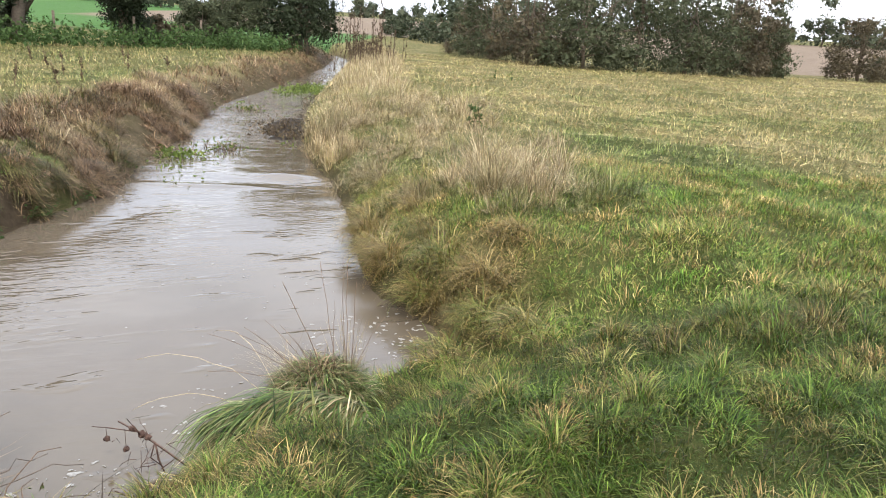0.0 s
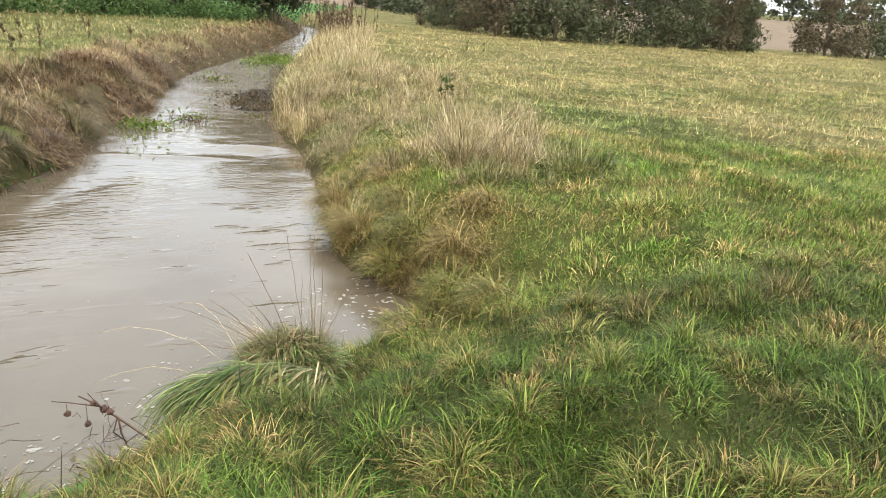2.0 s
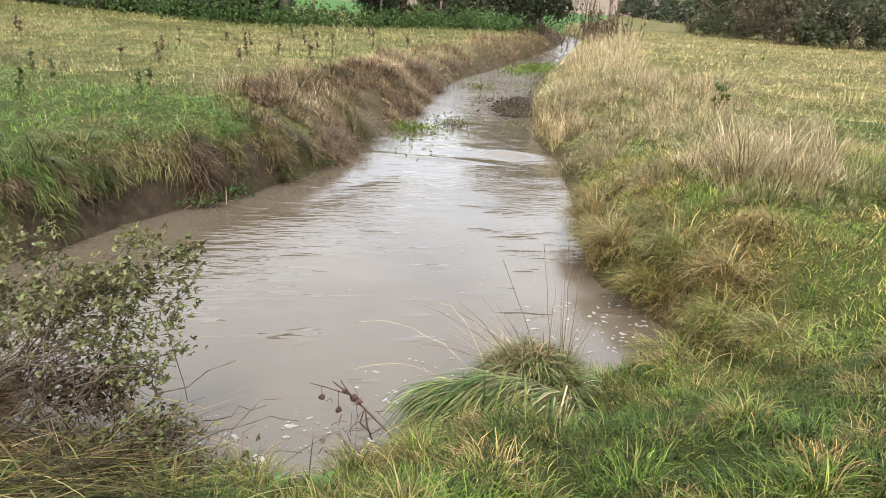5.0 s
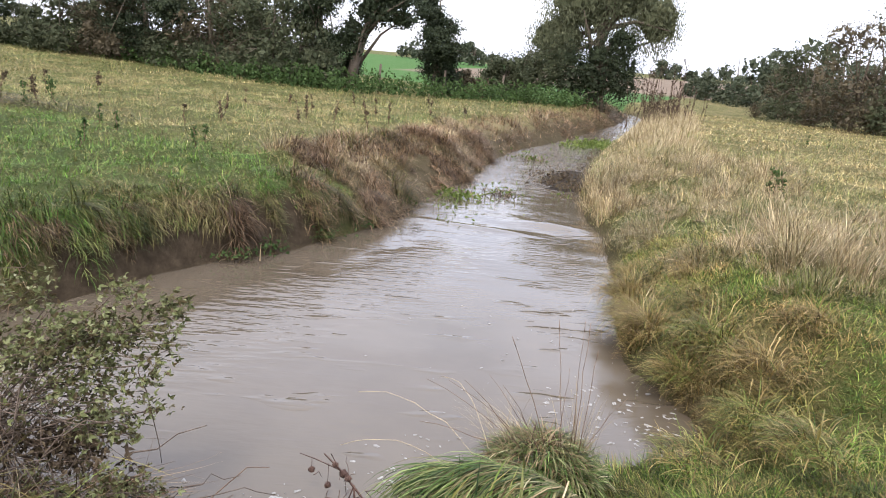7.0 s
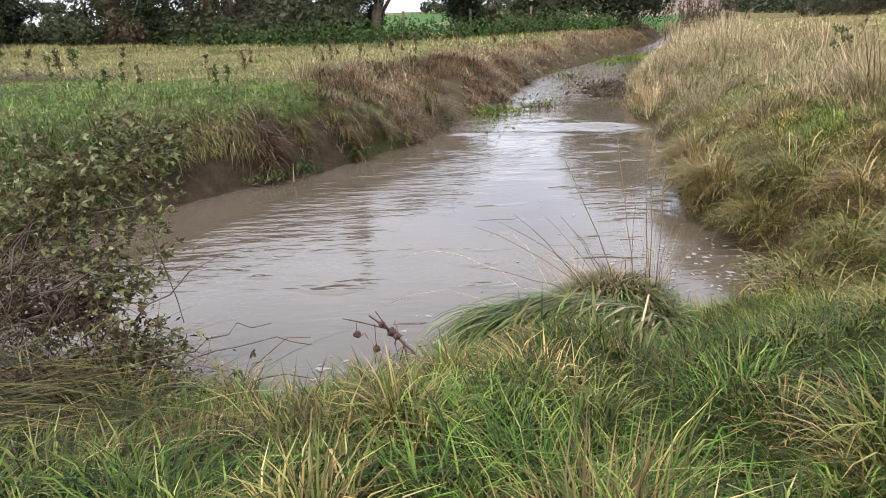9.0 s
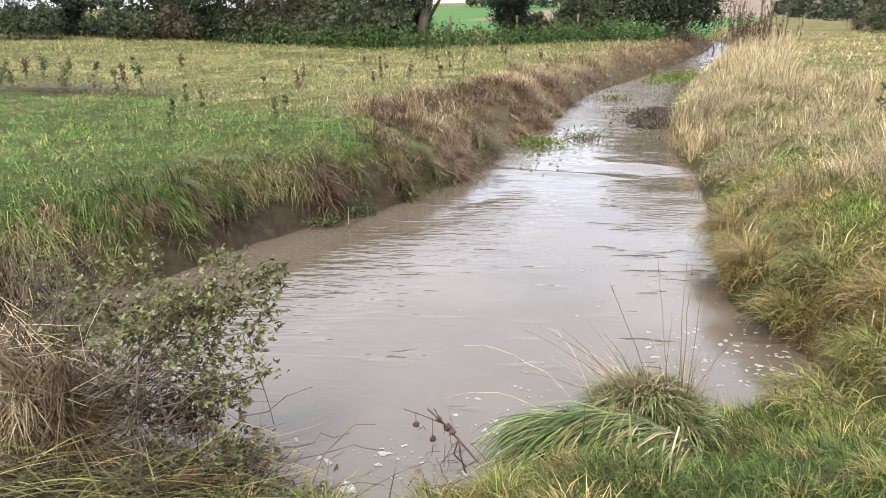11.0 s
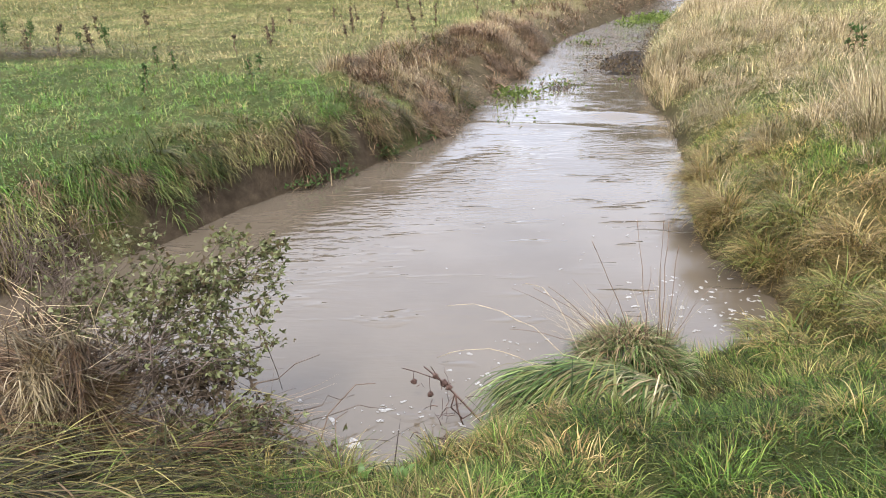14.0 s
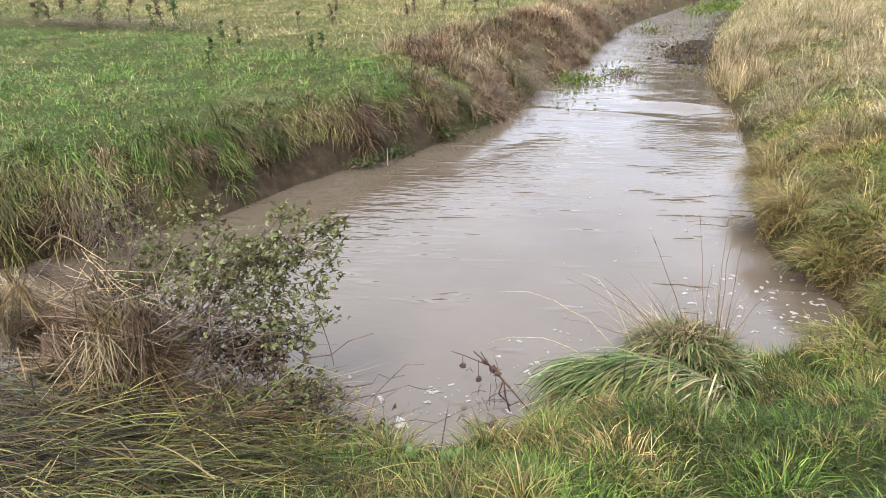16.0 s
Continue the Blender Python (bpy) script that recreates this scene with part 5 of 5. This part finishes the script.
def straw_drape(name, label, at, crest_line, count, each, h, w, heading, rng, pale):
    """Bundles of long dead grass that hang over a crest and flow down one way."""
    e = thing(name, at, label, "grass heap", "dead grass")
    a, b = np.array(crest_line, float)
    for mat_, share in ((BLEACHED, pale * 0.6), (GRASS, pale * 0.4), (RUSSET, 1 - pale)):
        n = int(count * share)
        c = a + (b - a) * rng.random((n, 1)) + rng.normal(size=(n, 3)) * (0.08, 0.09, 0.1)
        k = np.repeat(np.arange(n), each)
        m = len(k)
        az = (heading + 0.5 * rng.normal(size=n) + math.pi * (rng.random(n) < 0.22))[k] + 0.3 * rng.normal(size=m)
        tilt = (1.3 + 0.5 * rng.random(n))[k] + 0.26 * rng.normal(size=m)
        p = c[k] + rng.normal(size=(m, 3)) * (0.035, 0.035, 0.02) - np.array(at)
        blades("blade_mass", p, az, tilt, (-0.3 + 0.6 * rng.random(n))[k] + 0.3 * rng.normal(size=m), h * (0.5 + 0.7 * rng.random(m)), w * (0.5 + rng.random(m)), np.full(m, 1.0), mat_, 4, e,
               tone=(0.3 + 0.55 * rng.random(n))[k] * (0.4 + 0.9 * rng.random(m)))
    return e


straw_drape("dead_grass_heap", "heap of bleached dead grass caught in the bramble", (-3.9, 2.65, -0.4), ((-4.6, 2.62, -0.34), (-3.7, 2.72, -0.26)), 38, 56, 0.46, 0.0042, -0.1, r4, 0.7)
straw_drape("dead_grass_heap", "tan dead grass slipping down through the bramble", (-3.5, 2.66, -0.5), ((-3.8, 2.6, -0.32), (-3.35, 2.72, -0.4)), 16, 56, 0.34, 0.004, -0.5, r4, 0.6)
straw_drape("dead_grass_heap", "brown rotting grass under the bramble", (-3.75, 2.5, -0.55), ((-4.3, 2.45, -0.45), (-3.4, 2.62, -0.38)), 26, 55, 0.4, 0.0045, 0.1, r4, 0.25)
straw_drape("dead_grass_heap", "brown stalks laid along the water's edge", (-3.0, 2.6, -0.7), ((-3.6, 2.48, -0.62), (-2.6, 2.76, -0.56)), 24, 40, 0.4, 0.0045, 0.35, r4, 0.3)
heap("flattened_grass", "long yellow-green grass combed flat along the bank", (-3.45, 2.12, -0.6), (1.6, 0.38, 0.14), 4200, 0.44, 0.004, 0.52, r4, 0.25)
heap("flattened_grass", "long brown and yellow grass laid flat in the meadow", (-3.3, 1.6, height(-3.3, 1.6) - 0.02), (1.5, 0.5, 0.12), 3000, 0.42, 0.005, 0.6, r4, 0.2, RUSSET)
heap("flattened_grass", "long brown and yellow grass laid flat in the meadow", (-2.55, 1.95, height(-2.55, 1.95) - 0.02), (0.8, 0.45, 0.1), 2000, 0.36, 0.0048, 0.5, r4, 0.4)
heap("flattened_grass", "long brown grass combed flat along the bank", (-2.7, 2.35, -0.62), (0.9, 0.3, 0.1), 1900, 0.38, 0.0048, 0.75, r4, 0.5, RUSSET)
straw_drape("dead_grass_heap", "brown tangle of dead stalks lying over the bank's foot", (-3.1, 2.58, -0.6), ((-3.75, 2.5, -0.56), (-2.65, 2.62, -0.55)), 34, 44, 0.34, 0.004, 0.1, r4, 0.22)
straw_drape("dead_grass_heap", "tan dead grass sprawling out of the bramble's root", (-3.45, 2.68, -0.4), ((-3.95, 2.68, -0.24), (-3.2, 2.74, -0.42)), 24, 50, 0.36, 0.004, -0.35, r4, 0.45)
e = thing("straw_stalks", (-3.78, 2.75, -0.05), "loose pale straw stalks sticking out of the heap", "straw")
for k in range(60):
    c, d = r4.normal(size=3) * (0.2, 0.06, 0.1) + (0.05, 0, -0.08), unit(r4.normal(size=3) * (1.0, 0.4, 0.8)) * (0.09 + 0.14 * r4.random())
    tubes("stalk", [(arch(c - d, c + d, 0.01, 4, 0.006, r4), [0.0014, 0.0013, 0.0012, 0.0009])], STRAW, e)

# twigs standing in and lying on the water
for pts, ra in (([(-2.55, 3.15, -0.86), (-2.62, 3.4, -0.76), (-2.58, 3.62, -0.7), (-2.5, 3.7, -0.72)], 0.004), ([(-2.75, 3.0, -0.8), (-2.7, 3.1, -0.62), (-2.6, 3.15, -0.55)], 0.003), ([(-2.3, 3.0, -0.7), (-2.42, 3.2, -0.6), (-2.45, 3.35, -0.66)], 0.003)):
    e = thing("twig", pts[0], "thin bare twig rising from the water", "twig", "twigs")
    tubes("stem", [([np.array(q) - np.array(pts[0]) for q in pts], list(np.linspace(ra, ra * 0.5, len(pts))))], DEAD, e)
# foam
FOAM, nt_, out_ = material("foam")
principled(nt_, out_, ramp(nt_, noise_at(nt_, 60, 4, 0.7), [(0.35, (0.17, 0.158, 0.14)), (0.65, (0.36, 0.35, 0.325))]), 0.7, spec=0.3)


def foam(rng, count):
    cx, cy, cr = [-2.65, -2.43, -2.44, -1.97, -2.37, -1.97], [3.47, 3.66, 3.34, 3.7, 3.77, 4.1], [0.03, 0.03, 0.042, 0.022, 0.014, 0.018]
    for k in range(count):
        m = k % 5
        if m == 0:
            c, r = (-2.35 + 0.26 * rng.normal(), 3.5 + 0.22 * rng.normal()), 0.004 + 0.012 * rng.random() ** 3
        elif m == 1:
            c, r = (-1.95 + 0.16 * rng.normal(), 4.25 + 0.25 * rng.normal()), 0.005 + 0.015 * rng.random() ** 3
        elif m == 2:
            c, r = (-1.6 + 0.6 * rng.normal(), 6.2 + 0.8 * rng.normal()), 0.004 + 0.012 * rng.random() ** 2
        else:
            c, r = (-0.55 - 0.5 * abs(rng.normal()), 5.55 + 0.33 * rng.normal()), 0.006 + 0.02 * rng.random() ** 2
        cx.append(c[0]), cy.append(c[1]), cr.append(r)
    cx, cy, cr = np.array(cx), np.array(cy), np.array(cr)
    keep = inside(cx, cy, NEAR_BANK + FAR_BANK[::-1])
    cx, cy, cr = cx[keep], cy[keep], cr[keep]
    n, k = len(cx), 9
    a = 2 * math.pi * np.arange(k) / k
    rr = cr[:, None] * (0.35 + 1.0 * rng.random((n, k)))
    turn = rng.random((n, 1)) * 6.28
    ex, ey = rr * np.cos(a) * 1.4, rr * np.sin(a) * 0.75
    ring = np.stack([cx[:, None] + ex * np.cos(turn) - ey * np.sin(turn), cy[:, None] + ex * np.sin(turn) + ey * np.cos(turn), np.full((n, k), WATER + 0.003)], -1)
    mid = np.stack([cx, cy, np.full(n, WATER + 0.008)], -1)[:, None]
    loops, starts = even_faces(n, k + 1, [(k, i, (i + 1) % k) for i in range(k)])
    return tagged(link_mesh("foam_flecks", np.concatenate([ring, mid], 1), loops, starts, FOAM, smooth=True), "small white foam flecks drifting on the water", "foam", kind="stuff")


foam(r4, 260)

# plants standing in the stream
def stream_plant(name, at, size, count, length, mat_, label, seed, dry_blades=0):
    rng = np.random.default_rng(seed)
    e = thing(name, at, label, "water plant", "stream plants")
    c = rng.normal(size=(count, 3)) * np.array(size) * 0.5
    c[:, 2] = np.abs(c[:, 2])
    u = unit(rng.normal(size=(count, 3)) + np.array([0, 0, 0.5]))
    leaves("foliage", c, u, unit(np.cross(u, rng.normal(size=(count, 3)))), length * (0.6 + 0.8 * rng.random(count)), 0.5 * length * (0.6 + 0.8 * rng.random(count)), mat_, e)
    if dry_blades:
        p = rng.normal(size=(dry_blades, 3)) * np.array(size) * 0.4
        p[:, 2] = -0.02
        blades("dead_growth", p, 6.28 * rng.random(dry_blades), 0.4 + 1.0 * rng.random(dry_blades), 0.3 + 1.4 * rng.random(dry_blades), size[2] * (1 + 1.2 * rng.random(dry_blades)), np.full(dry_blades, 0.012), np.clip(0.7 + 0.2 * rng.normal(size=dry_blades), 0, 1), RUSSET, 3, e, tone=0.3 + 0.7 * rng.random(dry_blades))
    return e


stream_plant("water_plant", (-5.0, 12.75, WATER), (0.5, 0.45, 0.12), 200, 0.08, HERB, "clump of green water weed in the stream", 1, 30)
stream_plant("water_plant", (-4.45, 13.75, WATER), (0.5, 0.45, 0.2), 70, 0.07, HERB, "yellowing clump of water plants in the stream", 2, 160)
stream_plant("water_plant", (-4.7, 12.0, WATER), (0.7, 0.8, 0.05), 40, 0.07, HERB, "scattered sprigs of water weed", 3)
stream_plant("water_plant", (-4.4, 10.7, WATER), (0.3, 0.15, 0.05), 10, 0.06, HERB, "scattered sprigs of water weed", 4)
stream_plant("water_plant", (-5.1, 27.0, WATER), (1.0, 2.2, 0.1), 700, 0.12, HERB, "bright green raft of water weed", 5)
stream_plant("water_plant", (-5.7, 20.0, WATER), (0.9, 0.6, 0.2), 60, 0.09, HERB, "brown tuft of dead weed in the stream", 6, 160)
stream_plant("water_plant", (-3.3, 14.5, WATER), (0.35, 0.3, 0.1), 16, 0.07, HERB, "small dark tuft in the stream", 7, 60)
for k, (x, y) in enumerate([(-5.25, 7.45), (-5.33, 7.0), (-5.12, 8.4), (-5.12, 9.3), (-5.3, 11.2)]):
    stream_plant("bank_herb", (x, y, WATER + 0.05), (0.22, 0.3, 0.12), 90, 0.05, NETTLE, "low green herbs at the foot of the far bank", 30 + k, 20)

# mud spit with dark debris on the right side of the stream
MUDDY, nt_, out_ = material("dark_mud")
principled(nt_, out_, ramp(nt_, noise_at(nt_, 6, 6, 0.7), [(0.3, (0.018, 0.015, 0.012)), (0.7, (0.055, 0.045, 0.036))]), 0.7, bump(nt_, noise_at(nt_, 18, 5, 0.7), 0.9, 0.08), spec=0.05)
mx, my = np.meshgrid(np.linspace(-5.2, -2.9, 40), np.linspace(13.6, 20.4, 90))
md = np.hypot((mx + 3.72 + 0.1 * (my - 17)) / 1.0, (my - 16.9) / 2.6) + 0.5 * (fbm(mx * 2, my * 2, 91) - 0.5)
mz = WATER + 0.075 * step(1.0, 0.45, md) - 0.05 + 0.07 * (fbm(mx * 3, my * 3, 90) - 0.5)
i = (np.arange(89)[:, None] * 40 + np.arange(39)[None, :]).ravel()
f = np.stack([i, i + 1, i + 41, i + 40], 1)
spit = link_mesh("mud_spit", np.stack([mx, my, np.where(md > 1.15, WATER - 0.2, mz)], -1), f.ravel(), np.arange(len(f)) * 4, MUDDY, smooth=True)
tagged(spit, "dark wet mud bank beside the stream", "mud bank", kind="structure")
for k, (x, y) in enumerate([(-3.4, 15.2), (-3.7, 15.6), (-4.1, 15.8), (-4.5, 16.6), (-4.0, 16.9), (-3.6, 16.4), (-3.5, 17.4), (-3.7, 18.6), (-3.85, 19.8), (-4.1, 21.5), (-4.2, 22.8)]):
    e = stream_plant("dead_weed", (x, y, WATER + 0.06), (0.4, 0.7, 0.16), 50, 0.07, OLD, "dark dead weed on the mud bank", 50 + k, 40)

# dead docks and thistles in the far meadow, and on the right bank
def stalk_plant(x, y, h, seed, label, mat_=DEAD, leaf=BRAMBLE, group="meadow weeds", full=1.0, bushy=0.0):
    rng = np.random.default_rng(seed)
    e = thing("weed_stalk", (x, y, height(x, y)), label, "weed", group)
    lean = rng.normal(size=2) * 0.12 * h
    q = arch((0, 0, -0.02), (lean[0], lean[1], h), 0.0, 6, 0.01, rng)
    tubes("stem", [(q, [0.009, 0.008, 0.008, 0.007, 0.006, 0.004])], mat_, e)
    paths = [q]
    for _ in range(int(1 + 4 * rng.random())):  # side shoots
        k, a, r = rng.integers(1, 5), 6.28 * rng.random(), h * (0.1 + 0.16 * rng.random())
        tip = q[k] + np.array([math.cos(a) * r * 0.4, math.sin(a) * r * 0.4, r * (0.6 + 0.7 * rng.random())])
        paths.append(arch(tuple(q[k]), tuple(tip), 0.0, 6, 0.01, rng))
    for v in paths[1:]:
        tubes("shoot", [(v, [0.005, 0.005, 0.004, 0.004, 0.003, 0.002])], mat_, e)
    n = int(60 * h * full)
    t, on = 0.15 + 0.85 * rng.random(n), rng.integers(0, len(paths), n)
    lines = np.array(paths)
    f = t * 5
    i = np.minimum(f.astype(int), 4)
    p = lines[on, i] + (lines[on, i + 1] - lines[on, i]) * (f - i)[:, None]
    p = p + rng.normal(size=(n, 3)) * bushy * h
    u = unit(rng.normal(size=(n, 3)) + np.array([0, 0, 0.6]))
    leaves("foliage", p, u, unit(np.cross(u, rng.normal(size=(n, 3)))), 0.025 + 0.045 * rng.random(n), 0.014 + 0.024 * rng.random(n), leaf, e)
    return e


WEEDS = [(-12.0, 15.0), (-11.4, 14.2), (-10.6, 13.0), (-10.2, 12.6), (-9.9, 11.2), (-13.2, 17.2), (-12.4, 18.2), (-11.2, 17.5), (-10.6, 16.4),
         (-9.9, 15.3), (-9.4, 14.2), (-11.9, 21.1), (-10.6, 19.4), (-9.5, 18.0), (-8.9, 14.8), (-8.4, 16.6), (-9.0, 20.5), (-10.0, 22.8), (-8.3, 21.6), (-7.9, 14.6), (-16.4, 13.6), (-15.2, 14.1), (-17.6, 16.2)]
for k, (x, y) in enumerate(WEEDS):
    stalk_plant(x, y, 0.35 + 0.3 * abs(math.sin(3.1 * k)), 200 + k, "dark dead dock stalk standing in the meadow", DEAD, OLD, full=1.9, bushy=0.022)
for k, (x, y) in enumerate([(-18.6, 11.4), (-18.2, 11.2), (-16.9, 11.0), (-16.6, 11.2), (-15.4, 10.9), (-15.2, 10.8), (-14.4, 10.9), (-13.5, 10.8), (-13.4, 11.0), (-12.75, 10.9), (-17.6, 11.1)]):
    stalk_plant(x, y, 0.45 + 0.25 * abs(math.sin(2.7 * k)), 230 + k, "dark green and brown dead nettle clump in the meadow", DEAD, NETTLE if k % 2 else OLD, full=3.4, bushy=0.05)
for k, (x, y) in enumerate([(-8.4, 7.7), (-8.8, 8.1), (-9.6, 9.4), (-7.6, 8.9), (-8.0, 9.6), (-10.4, 9.8)]):
    stalk_plant(x, y, 0.22 + 0.12 * abs(math.sin(2.3 * k)), 250 + k, "low leafy green and brown meadow weed", DEAD, NETTLE, full=3)
heap("weed_debris", "strip of flattened brown weeds in the meadow", (-15.2, 10.7, height(-15.2, 10.7) + 0.04), (3.6, 0.8, 0.2), 1800, 0.4, 0.011, 0.6, r4, 0.2, RUSSET)
for k, (x, y) in enumerate([(0.15, 12.0), (0.25, 12.15), (0.1, 12.2), (1.6, 25), (2.3, 25.6)]):
    stalk_plant(x, y, 0.4, 270 + k, "green thistle standing on the bank", DEAD, NETTLE, "thistles", 2)
for k in range(60):
    x, y = -3.8 + 0.75 * r4.normal(), 36.5 + 1.6 * r4.normal()
    stalk_plant(x, y, 0.8 + 2.1 * r4.random() ** 1.4, 300 + k, "tall dead brown dock-like stalk", BURR, OLD, "dead stalks by the stream", 0.9)

co = leaf_cloud(r4, [(-3.8 + 0.5 * r4.normal(), 36.5 + r4.normal(), 0.35 + 0.5 * r4.random(), 0.45, 0.8, 0.5) for k in range(9)], 1300, 0.08, 0.5)
loops, starts = even_faces(len(co), 4, [(0, 1, 2, 3)])
tagged(link_mesh("dead_weed_bed", co, loops, starts, OLD), "dark brown dead weed growth among tall stalks", "dead weeds", kind="stuff")
# old fence in the left hedge
for x, y in ((-12.6, 38.6), (-15.0, 36.0), (-17.6, 33.6), (-20.6, 31.8)):
    e = thing("fence_post", (x, y, height(x, y) - 0.2), "weathered grey wooden fence post", "fence post", "old fence")
    tubes("post", [([(0, 0, 0), (0.01, 0, 0.8), (0.03, 0.01, 1.6)], [0.07, 0.065, 0.06])], BARK, e, sides=7)
